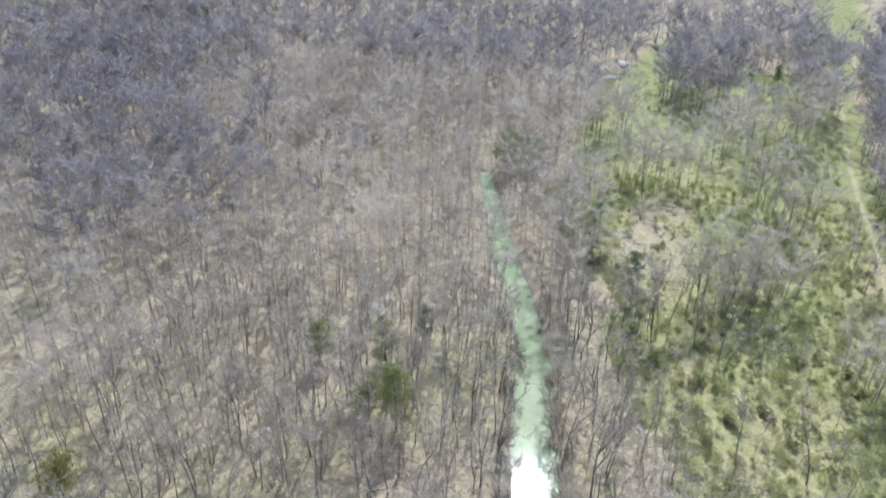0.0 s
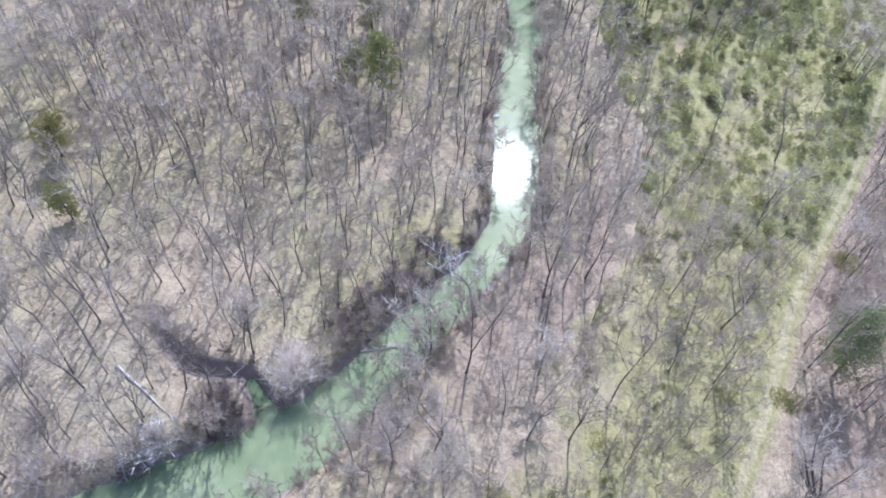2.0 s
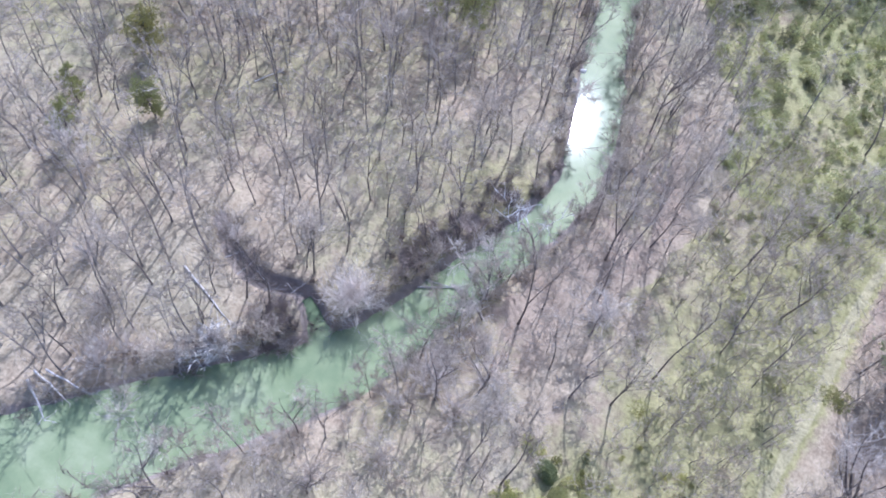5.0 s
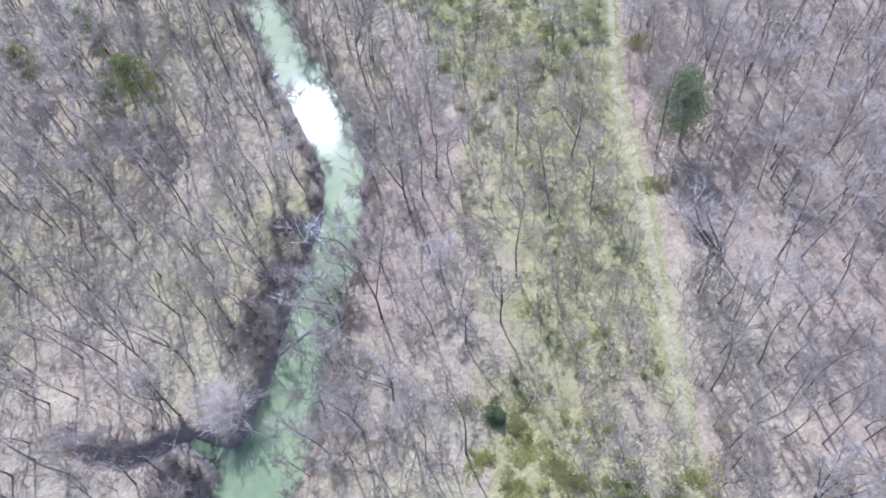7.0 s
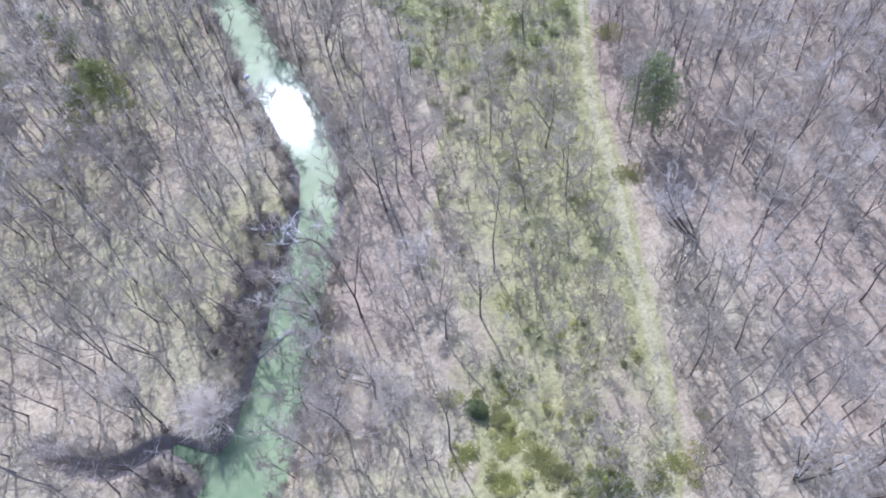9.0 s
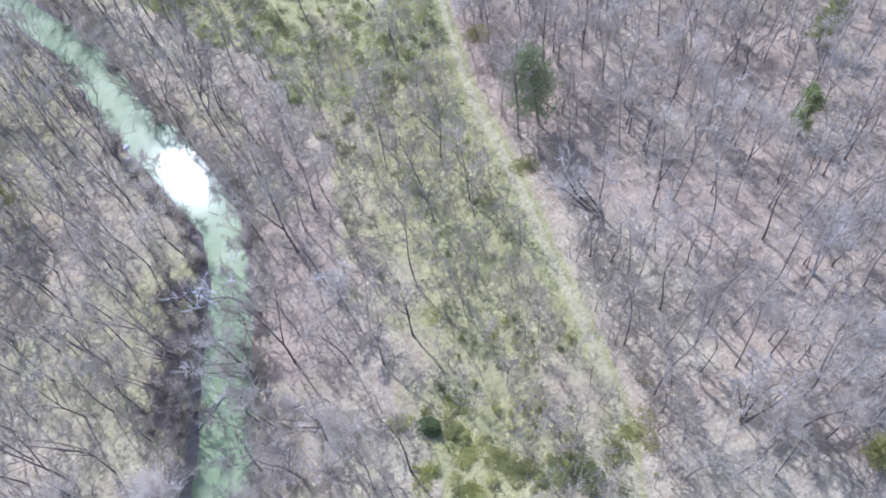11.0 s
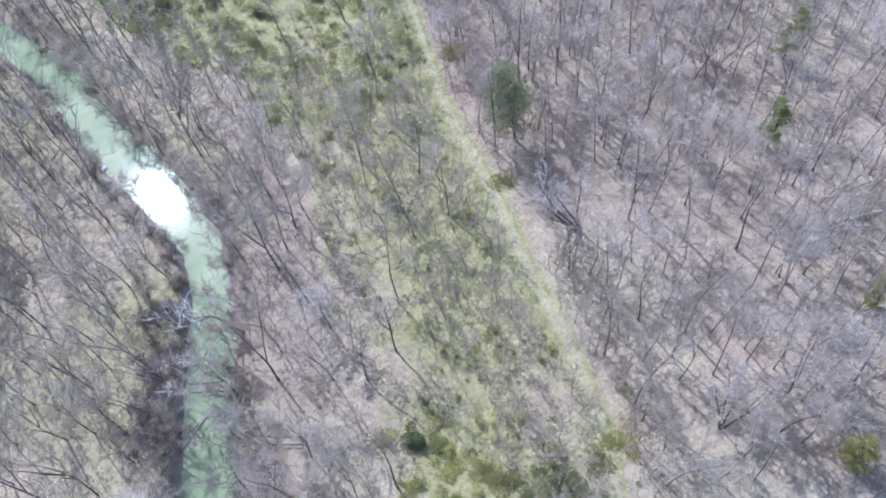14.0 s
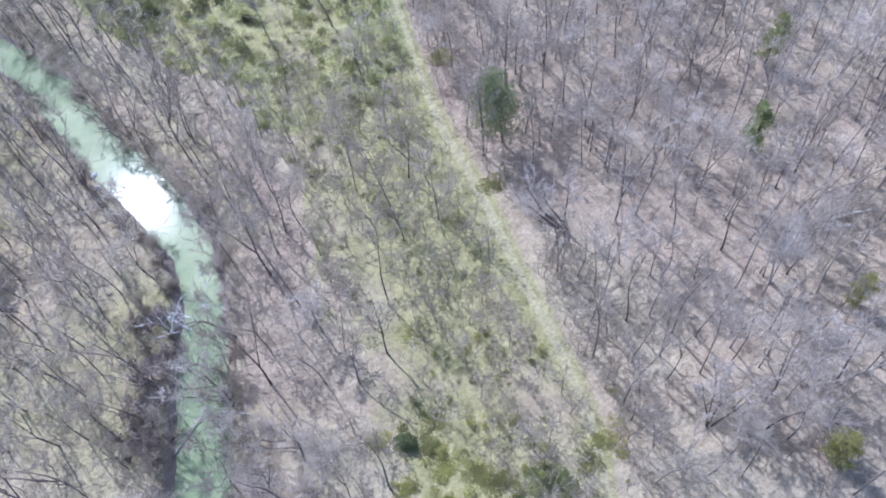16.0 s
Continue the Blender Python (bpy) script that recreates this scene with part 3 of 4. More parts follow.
def shrub(seed, r, h, n, size):
    """A leafy bush of a few uneven lobes."""
    rnd = random.Random(seed)
    b = Build()
    lobes = [(rnd.gauss(0, 0.45) * r, rnd.gauss(0, 0.45) * r, rnd.uniform(0.45, 0.9), rnd.uniform(0.6, 1.0)) for _ in range(4)]
    for _ in range(n):
        lx, ly, lr, lh = lobes[rnd.randrange(4)]
        a, q = rnd.random() * 6.283, math.sqrt(rnd.random())
        z = h * lh * math.sqrt(max(0.03, 1 - q * q)) * rnd.uniform(0.35, 1.05)
        b.clump((lx + r * lr * q * math.cos(a), ly + r * lr * q * math.sin(a), z), size * rnd.uniform(0.6, 1.3), rnd)
    return b


def single(build, mi=0):
    v, f = build.arrays()
    return v, f, np.full(len(f), mi)


# ---- leafless trees ----
# crooked ones with several leaders and dark limbs, and straight ones with paler crowns, in turn
NEAR = [bare_tree(10 + i, h, 0.86 * g, sp, lb, sb, tw, (lx, ly), fork=fk, bend=0.03 if i % 2 else 0.055, dark=0.3 if i % 2 else 0.85, leaders=ld, twig_r=tr) for i, (h, g, sp, lx, ly, fk, ld, lb, sb, tw, tr) in enumerate([
    (13.5, 0.115, 4.4, 0.05, 0.02, 0.3, 3, 12, 6, 6, 0.017), (16, 0.12, 4.4, -0.04, 0.03, 0.4, 1, 11, 7, 11, 0.017), (12, 0.10, 3.9, 0.1, 0.0, 0.25, 2, 10, 6, 7, 0.016),
    (15, 0.10, 4.0, 0.0, -0.05, 0.45, 1, 9, 6, 6, 0.018), (11.5, 0.095, 4.2, -0.1, -0.05, 0.3, 3, 11, 6, 5, 0.018), (17, 0.14, 5.0, 0.03, 0.03, 0.4, 2, 13, 8, 12, 0.016),
    (13, 0.105, 4.6, 0.12, 0.08, 0.2, 2, 12, 7, 8, 0.016), (13, 0.075, 3.4, -0.04, 0.06, 0.4, 1, 9, 5, 8, 0.016), (14.5, 0.125, 5.0, 0.06, -0.06, 0.35, 4, 14, 6, 5, 0.019),
    (15.5, 0.11, 4.2, 0.02, 0.05, 0.5, 1, 10, 6, 9, 0.018), (10.5, 0.08, 3.8, -0.12, 0.06, 0.2, 3, 10, 6, 9, 0.016), (14, 0.09, 3.8, 0.05, 0.0, 0.45, 1, 8, 7, 14, 0.015)])]
KNOWN = np.array([(52.2, 52.8), (52.0, 44.1), (48.7, 36.7), (52.2, 32.5), (63.2, 49.9), (80.2, 29.8), (52.8, 49.3), (73.2, 19.3), (48.0, 15.0), (35.1, 14.7),
                  (35.3, 20.2), (47.2, 0.7), (61.7, 58.5), (66.5, 21.3), (63.7, 34.5), (-47.8, 65.9), (-28.3, 71.0), (-33.2, 58.1), (-33.8, 53.6),
                  (-27.7, 53.0), (-38.9, 44.5), (-19.5, 64.8), (-42.6, 34.1), (-41.3, 29.4), (-20.7, 57.2), (-35.6, 43.8), (7.4, 46.8), (-0.6, 40.6),
                  (11.8, 62.6), (7.3, 34.0), (22.6, 45.9), (28.9, 53.3), (27.7, 45.3), (15.7, 39.6), (11.9, 35.0)])
near_pts = scatter(3, -66, 92, -6, 118, 4.3, forest)
clear = np.hypot(near_pts[:, None, 0] - KNOWN[None, :, 0], near_pts[:, None, 1] - KNOWN[None, :, 1]).min(1) > 2.2
near_pts = np.concatenate([KNOWN, near_pts[clear]])
order = np.argsort(np.hypot((near_pts[:, 0] - 14) * 0.9, near_pts[:, 1] - 36) * np.where(np.arange(len(near_pts)) < len(KNOWN), 0.3, 1))
masters = []
rnd = random.Random(5)
for i, b in enumerate(NEAR):
    x, y = near_pts[order[i]]
    masters.append(tree_thing(b, BARK, TWIG, "leafless grey-brown deciduous tree on leaf litter", (x, y), rnd.uniform(0, 360), 1.0, "leafless woodland trees"))
for k in order[len(NEAR):225]:
    x, y = near_pts[k]
    # crooked trees with dark limbs mostly left of the creek, straight ones right of the trail
    crooked = rnd.random() < (0.8 if x < 0 else 0.3)
    m = masters[rnd.randrange(len(masters) // 2) * 2 + (0 if crooked else 1)]
    s = rnd.uniform(0.7, 1.12)
    ob = copy_thing(m, pose(x, y, float(height(x, y)), 0, 0, rnd.uniform(0, 360)))
    ob.scale = (s, s, s * rnd.uniform(0.92, 1.08))
# broad crowns of fine silvery twigs among the straight trees beyond the trail
silver = [tree_thing(bare_tree(140 + i, h, 0.085, 5.2, 15, 7, 13, fork=0.22, twig_r=0.017, dark=0.35, leaders=3), BARK, PALE_TWIG, "leafless tree with a broad silvery twig crown", at, 40 * i, 1.0, "leafless woodland trees")
          for i, (h, at) in enumerate(((10, (58.5, 41.5)), (8.5, (71, 28.5)), (9.5, (60.5, 22))))]
for x, y in scatter(41, 41, 88, -2, 66, 7.4, lambda x, y: 0.5 * (forest(x, y) > 0.9) * (np.hypot(x - 45, y - 48) > 8)):
    ob = copy_thing(silver[rnd.randrange(3)], pose(x, y, float(height(x, y)), 0, 0, rnd.uniform(0, 360)))
    s = rnd.uniform(0.7, 1.1)
    ob.scale = (s, s, s * rnd.uniform(0.85, 1.05))
# dark trunks along the far side of the shrubs in the meadow
for i, (x, y) in enumerate(((17.7, 116), (18.8, 117.6), (21, 117.6), (24.1, 121.2), (25.6, 122.3), (28.5, 119), (30, 120.6), (33.1, 127.3), (35.1, 129.7), (31.5, 124), (6.7, 108.4))):
    ob = copy_thing(masters[i % 6 * 2], pose(x, y, float(height(x, y)), 0, 0, 67 * i))
rest = near_pts[order[225:]]
MID = [joined(bare_tree(40 + i, h, 0.10, 4.4, 9, 5, 7, twig_r=0.02, leaders=1 + i % 3)) for i, h in enumerate((14, 16, 12, 15, 11))]
rng = np.random.default_rng(8)
WOODS = (BARK_STUFF, TWIG_STUFF)
spread_stuff("woodland_trees", MID, rest, rng.uniform(0.75, 1.1, len(rest)), WOODS, "leafless grey deciduous trees of the surrounding woods", "trees", 21)
FARV = [joined(far_tree(60 + i, h, 5.0, 8, 28, 0.034)) for i, h in enumerate((14, 16, 12, 15, 17))]
mid_pts = scatter(4, -230, 160, 118, 240, 4.6, lambda x, y: forest(x, y) * (x > -0.85 * y - 25) * (x < y * 0.75 + 25))
side_pts = scatter(6, -150, -66, 10, 118, 5.4, lambda x, y: forest(x, y) * (x > -y - 50))
side2 = scatter(9, 92, 130, -5, 118, 5.2, lambda x, y: forest(x, y) * (x < y * 0.9 + 75))
grove_pts = scatter(14, -10, 104, 98, 340, 3.1, lambda x, y: in_field(x, y) * (forest(x, y) > 0.4) * forest(x, y))
trail_woods = scatter(33, 60, 210, 125, 345, 4.4, lambda x, y: forest(x, y) * ~in_field(x, y) * (x > np.interp(y, [110, 200, 320], [58, 72, 102])) * (x < 0.45 * y + 40))
under_pts = scatter(16, -150, 4, 68, 240, 5.2, lambda x, y: forest(x, y) * (np.abs(x) < y * 0.75 + 25) * smooth(-1.2, 0.6, lumps(x * 0.6, y * 0.45)))
pts = np.concatenate([under_pts, mid_pts[~in_field(mid_pts[:, 0], mid_pts[:, 1])], grove_pts, trail_woods, side_pts, side2])
# most trees far off or up the slope take the twig colour with shade in it
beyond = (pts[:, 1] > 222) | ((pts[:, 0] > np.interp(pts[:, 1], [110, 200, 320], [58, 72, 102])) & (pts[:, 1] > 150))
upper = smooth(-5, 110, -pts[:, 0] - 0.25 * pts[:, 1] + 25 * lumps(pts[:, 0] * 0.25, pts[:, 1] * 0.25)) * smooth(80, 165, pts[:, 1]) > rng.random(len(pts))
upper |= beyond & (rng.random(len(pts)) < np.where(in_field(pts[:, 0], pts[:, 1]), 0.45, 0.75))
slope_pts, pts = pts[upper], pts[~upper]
spread_stuff("woodland_trees", FARV, pts, rng.uniform(0.8, 1.15, len(pts)), WOODS, "leafless grey woods further up the valley", "trees", 22)
HILLV = [joined(far_tree(80 + i, h, 6.0, 7, 16, 0.085)) for i, h in enumerate((14, 17, 12, 15))]
far_pts = scatter(7, -480, 380, 340, 560, 8.4, lambda x, y: forest(x, y) * (x > -0.85 * y - 40) * (x < 0.6 * y + 10))
foot_pts = scatter(19, -320, 200, 238, 345, 5.4, lambda x, y: forest(x, y) * (x > -0.85 * y - 20) * (x < 0.6 * y + 10))
crest = scatter(18, -700, 300, 560, 820, 14.0, lambda x, y: forest(x, y) * (x > -0.85 * y - 40) * (x < 0.5 * y))
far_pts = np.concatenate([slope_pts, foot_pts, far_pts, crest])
spread_stuff("hillside_woods", HILLV, far_pts, rng.uniform(0.85, 1.25, len(far_pts)) * np.where(far_pts[:, 1] > 560, 1.5, 1.0), (BARK_STUFF, SHADED_FAR_TWIG), "leafless grey woods on the far slopes", "trees", 23)

# saplings: thick in the meadow strip beside the trail, thinner under the trees
SAPLING = [joined(bare_tree(100 + i, h, 0.042, 2.2, 9, 4, 6, fork=0.12, twig_r=0.015, dark=0.3)) for i, h in enumerate((5, 6.5, 4, 7.5, 5.5))]


def lime_patch(x, y):
    """Low yellow-green growth round the dark bush at the near end of the meadow."""
    return smooth(1.1, 0.7, np.hypot((x - 8.6) / 4.2, (y - 19.0) / 7.0) + 0.1 * lumps(x * 1.5, y * 1.5))


def sapling_stand(x, y):
    dc, _ = along(CREEK, x, y)
    dt, _ = along(TRAIL, x, y)
    k = np.where(in_field(x, y), np.where(y < 66, 1.0, 0.45), np.where((dt < 7) & (y < 60), 0.85, np.where(x < -8, 0.42, np.where(x > 40, 0.34, 0.22))))
    k = np.where((x > -3) & (x < 14) & (y > 36) & (y < 66), 0.7, k)
    k = np.where((x > -3) & (x < 24) & (y >= 64) & (y < 115) & ~in_field(x, y), 0.95, k)
    k = np.where(y > 95, k * 0.35, k)
    k = np.where(lime_patch(x, y) > 0.3, 0.05, k)
    for ox, oy, r in OPEN:
        k = np.where(np.hypot(x - ox, y - oy) < r, 0, k)
    return np.where((dc < 0.8) | (dt < 0.7), 0, k)


pts = scatter(13, -62, 88, -4, 125, 3.3, lambda x, y: sapling_stand(x, y) * ~(in_field(x, y) & (y < 74)))
verge_pts = scatter(30, -8, 70, -4, 100, 1.95, lambda x, y: 0.95 * (sapling_stand(x, y) > 0.1) * ~in_field(x, y) * (along(TRAIL, x, y)[0] < 6.5))
strip_pts = scatter(20, -8, 50, -4, 76, 2.1, lambda x, y: (sapling_stand(x, y) > 0.1) * in_field(x, y) * 0.9 * np.maximum(smooth(-1.5, 0.2, lumps(x * 0.9, y * 0.7)), smooth(5, 3, along(TRAIL, x, y)[0])))
pts = np.concatenate([pts, strip_pts, verge_pts])
spread_stuff("saplings", SAPLING, pts, rng.uniform(0.7, 1.15, len(pts)), (BARK_STUFF, SAPLING_TWIG), "slender leafless saplings with pale grey twigs", "saplings", 25)

# ---- shrubs and tufts in the meadow ----
SHRUBS = [single(shrub(i, r, h, 60, 0.22)) for i, (r, h) in enumerate(((0.8, 1.7), (1.1, 2.2), (0.6, 2.4), (1.3, 1.8), (0.9, 1.2), (0.5, 1.3), (0.6, 2.8)))]


def shrubby(x, y):
    dt, _ = along(TRAIL, x, y)
    thick = smooth(-0.9, 1.2, lumps(x * 0.8, y * 0.8 + 3))
    k = in_field(x, y) * np.where(y > 66, 0.6 + 0.4 * thick, 0.06) * (dt > 0.5)
    k = np.where((y < 30) & (x < 21) & in_field(x, y) & (dt > 0.6), 0.5, k)
    k = np.where((y < 34) & (x > 18) & (dt > 0.7) & (dt < 4), 0.1, k)
    k = np.where((y < 85) & (y > 62) & (x < 24) & in_field(x, y), 0.6, k)
    k = np.where(np.hypot((x - 21) / 9, (y - 148) / 24) < 1, k * 0.25, k)
    k = np.where(np.hypot((x - 28) / 14, (y - 113) / 5) < 1, 0.6, k)
    k = np.where(lime_patch(x, y) > 0, 0.75 * (np.hypot(x - 7, y - 25.6) > 1.6), k)
    # further off, two thickets of shrubs in open grass
    thicket = np.minimum(np.hypot((x - 58 - 0.2 * (y - 200)) / 11, (y - 202) / 17), np.hypot((x - 64 - 0.2 * (y - 255)) / 10, (y - 256) / 22))
    return np.where(y > 180, np.where(thicket < 1, k * 0.9, k * 0.1), k)


pts = scatter(12, -10, 112, 0, 300, 1.7, shrubby)
size = rng.uniform(0.4, 1.0, len(pts)) ** 1.2 * 1.35
near = pts[:, 1] < 48
lime = lime_patch(pts[:, 0], pts[:, 1]) > 0
spread_stuff("low_shrubs", SHRUBS, pts[lime], size[lime] * 0.62, (SHRUB_LIME,), "bright yellow-green low shrubs in rough grass", "shrubs", 29, 0.2)
near = near & ~lime
spread_stuff("meadow_shrubs", SHRUBS, pts[~near & ~lime], size[~near & ~lime], (SHRUB,), "olive green shrubs scattered over the meadow", "shrubs", 24, 0.2)
spread_stuff("trailside_shrubs", SHRUBS, pts[near], size[near] * 0.8, (SHRUB_PALE,), "low yellow-olive shrubs in rough grass beside the trail", "shrubs", 28, 0.2)
TUFTS = [single(shrub(50 + i, r, 0.5, 14, 0.22)) for i, r in enumerate((0.6, 0.9, 0.5))]
pts = scatter(15, -8, 75, 0, 160, 1.9, lambda x, y: in_field(x, y) * 0.25 * (along(TRAIL, x, y)[0] > 0.2))
spread_stuff("grass_tufts", TUFTS, pts, rng.uniform(0.5, 1.3, len(pts)), (TUFT,), "pale yellow-green tufts of rough grass", "grass", 26, 0.3)

# ---- brush along the banks and the ditch ----
BUSHES = [bare_bush(200 + i, r, h, 28, 6, 0.02) for i, (r, h) in enumerate(((2.2, 2.6), (1.6, 2.0), (2.8, 3.0), (1.3, 1.6)))]
BUSHES += [bare_bush(220 + i, r, h, 46, 8, 0.017) for i, (r, h) in enumerate(((3.0, 3.4), (2.4, 2.8)))]
brush_masters = []


def brush(x, y, kind, mat, label, scale, turn):
    """One thicket; the first of each kind and colour is built, the others copied."""
    key = (kind, mat.name)
    found = [m for k, m in brush_masters if k == key]
    where = pose(x, y, float(height(x, y)), 0, 0, turn) @ Matrix.Scale(scale, 4)
    if found:
        ob = copy_thing(found[0], where)
        ob.scale = (scale, scale, scale)
    else:
        ob = tagged(new("bare_bush", BUSHES[kind].mesh("bare_bush", mat)), label, "bush", "bushes along the creek")
        ob.matrix_basis = where
        brush_masters.append((key, ob))
    return ob


rnd = random.Random(31)
DARK_BRUSH, PALE_BRUSH = "dark brown leafless brush on the creek bank", "pale grey leafless bush arching over the creek bank"
for i in range(len(CREEK) - 1):
    (ax, ay, aw), (bx, by, bw) = CREEK[i], CREEK[i + 1]
    if not (4 < ay < 118):
        continue
    n = Vector((-(by - ay), bx - ax)).normalized()
    for side in (-1, 1):
        for _ in range(max(1, int(math.hypot(bx - ax, by - ay) / (1.5 if ay < 42 else 1.4 if ay < 70 else 2.6) + rnd.random()))):
            s, off = rnd.random(), aw + rnd.uniform(-0.5, 2.2)
            x, y = ax + s * (bx - ax) + side * n.x * off, ay + s * (by - ay) + side * n.y * off
            if along(INLET, np.array(x), np.array(y))[0] < 0.4:
                continue
            dark = rnd.random() < (0.2 if ay < 40 else 0.5 if side < 0 else 0.2)
            pale = PALE_TWIG if ay < 58 and rnd.random() < 0.6 else TWIG
            brush(x, y, rnd.randrange(4), BRUSH if dark else pale, DARK_BRUSH if dark else PALE_BRUSH, rnd.uniform(0.6, 1.05), rnd.uniform(0, 360))
SILVER_CREEK = ((-37.3, 15.2, 0, 0.9), (-31.5, 13.5, 1, 1.0), (-33.8, 23.8, 1, 0.9), (-36.5, 22.6, 0, 0.9), (-39.5, 21.4, 1, 1.0), (-42.0, 19.0, 0, 0.9), (-31.4, 25.8, 1, 0.8), (-20.0, 23.2, 1, 0.8), (-7.4, 29.6, 0, 1.1), (-12.6, 31.5, 1, 0.9), (-9.5, 20.5, 0, 1.0), (-15.5, 16.0, 1, 1.0), (-37.5, 40.2, 0, 0.9), (-35.5, 38.6, 1, 0.8), (-8.6, 31.5, 2, 1.0))
SILVER_WOODS = ((-7.0, 33.0, 0, 1.0), (-24.5, 21.0 - 7.5, 1, 0.9), (-21.5, 16.5, 0, 0.9), (8.2, 45.0, 2, 0.9), (38.0, 38.0, 2, 0.9), (-10.5, 26.5, 1, 1.0), (-3.5, 36.5, 1, 0.9), (-45, 25, 2, 1.0), (-50, 30, 1, 1.0), (-42, 21, 2, 0.9), (36, 3, 2, 1.2), (43, -1, 2, 1.2), (58, 17, 2, 1.1), (-28, 43, 1, 1.0), (-57.0, 41.0, 2, 1.1), (-2.0, 33.0, 2, 1.2), (-4.0, 28.0, 0, 1.2), (0.5, 30, 0, 1.0))
for x, y, k, s in SILVER_CREEK + SILVER_WOODS:
    brush(x, y, 4 + k % 2, DOME_TWIG, "silvery leafless bush with arching twigs", s, rnd.uniform(0, 360))
for x, y, k, s in ((-13.5, 47.5, 0, 1.1), (-15.5, 45.2, 2, 1.0), (-12, 50, 1, 1.1), (-26.5, 29.0, 0, 0.95), (-24, 30.3, 1, 1.1), (-28.5, 27.6, 1, 1.0), (-38, 20.8, 2, 0.8), (-34, 22.5, 0, 0.8), (-15.2, 41.0, 0, 0.9), (-32, 37, 1, 0.9), (-28, 37.2, 1, 0.8), (-22.5, 31.8, 1, 0.9), (-31, 25.6, 0, 0.8), (-23.6, 28.6, 1, 0.8), (-24.8, 27.6, 3, 1.0), (-22.6, 29.8, 3, 0.8), (-26.0, 27.2, 1, 0.8), (-24.6, 36.6, 3, 0.9), (-13.8, 43.6, 1, 1.0), (-11.6, 46.6, 3, 1.1), (-9.6, 49.4, 0, 0.8), (-26.6, 32.6, 3, 1.0), (-29.4, 30.4, 3, 1.0)):
    brush(x, y, k, BRUSH, DARK_BRUSH, s, rnd.uniform(0, 360))

for hx, hy, hr in HOLLOWS:
    for k in range(6):
        w = k * 1.05 + rnd.uniform(0, 0.6)
        brush(hx + hr * 1.15 * math.cos(w), hy + hr * 1.15 * math.sin(w), rnd.randrange(4), BRUSH, DARK_BRUSH, rnd.uniform(0.7, 1.0), rnd.uniform(0, 360))
dome = tagged(new("bare_bush", bare_bush(260, 4.4, 4.4, 150, 11, 0.018).mesh("bare_bush", DOME_TWIG)), "broad pale leafless bush domed over the ditch mouth", "bush", "bushes along the creek")
dome.matrix_basis = pose(-19.4, 35.9, float(height(-19.4, 35.9)))
snag = tagged(new("dead_treetop", bare_bush(270, 4.2, 3.0, 44, 6, 0.036).mesh("dead_treetop", WHITE_BARK)), "bleached dead treetop washed up on the creek bank", "driftwood")
snag.matrix_basis = pose(-31.2, 24.9, float(height(-31.2, 24.9)) + 0.1, 0, 0, 30)
snag.scale = (1.8, 1.0, 1.1)
LITTER = [single(bare_bush(250 + i, 1.0, 0.5, 7, 2, 0.022)) for i in range(4)]
pts = scatter(17, -62, 86, 0, 105, 3.5, lambda x, y: 0.6 * (forest(x, y) > 0.9))
spread_stuff("fallen_twigs", LITTER, pts, rng.uniform(0.7, 1.6, len(pts)), (GREY_WOOD,), "dry grey twigs strewn over the leaf litter", "twigs", 27, 0.3)

# ---- evergreens ----
def conifer(x, y, h, r, bare, clumps, mat, label, seed, size=0.3, taper=0.75):
    wood, crown = evergreen(seed, h, r, bare, clumps, size, taper)
    ob = new("evergreen_tree")
    part("trunk", wood.mesh("trunk", BARK), ob)
    part("crown", crown.mesh("crown", mat), ob)
    ob.matrix_basis = pose(x, y, float(height(x, y)))
    return tagged(ob, label, "tree", "evergreens in the woods")


DG, LG = "dark green evergreen tree among leafless trees", "light green evergreen tree among leafless trees"
conifer(41.7, 49.2, 12.8, 4.3, 0.26, 2300, NEEDLE, "tall dark green evergreen beside the trail", 301, 0.22, 0.55)
conifer(65.4, 27.4, 9.5, 2.5, 0.12, 1200, NEEDLE_LIGHT, LG, 302, 0.22)
conifer(77.6, 35.5, 8.0, 2.6, 0.15, 1000, NEEDLE_OLIVE, LG, 303, 0.22)
conifer(56.0, 5.0, 6.5, 1.8, 0.08, 1000, NEEDLE_YELLOW, "small yellow-green evergreen among leafless trees", 304, 0.2)
conifer(40.3, -4.3, 6.5, 2.2, 0.08, 1300, NEEDLE_YELLOW, "small yellow-green evergreen among leafless trees", 305, 0.2)
conifer(-59.6, 60.4, 7.0, 3.7, 0.25, 1300, NEEDLE_YELLOW, LG, 306, 0.22, 0.5)
conifer(-53.4, 50.9, 6.5, 2.9, 0.2, 1100, NEEDLE_OLIVE, LG, 307, 0.22, 0.55)
conifer(-60.8, 43.3, 7.5, 2.8, 0.2, 420, NEEDLE_OLIVE, LG, 308)
conifer(-64.0, 49.5, 7.0, 2.4, 0.2, 360, NEEDLE_OLIVE, LG, 309)
conifer(-20.5, 82.5, 13.0, 3.8, 0.2, 1100, NEEDLE_OLIVE, "tall slim green evergreen in the woods", 310)
conifer(-25.0, 83.5, 8.0, 3.4, 0.1, 800, NEEDLE_OLIVE, LG, 311)
conifer(-25.5, 96.0, 10.0, 2.8, 0.1, 700, NEEDLE_OLIVE, LG, 320)
conifer(-20.7, 104.0, 7.5, 1.8, 0.1, 420, NEEDLE, DG, 312)
conifer(14.5, 123.0, 12.0, 2.6, 0.12, 650, NEEDLE, DG, 313, 0.36)
conifer(6.8, 139.6, 12.0, 3.4, 0.1, 600, NEEDLE, DG, 314, 0.42)
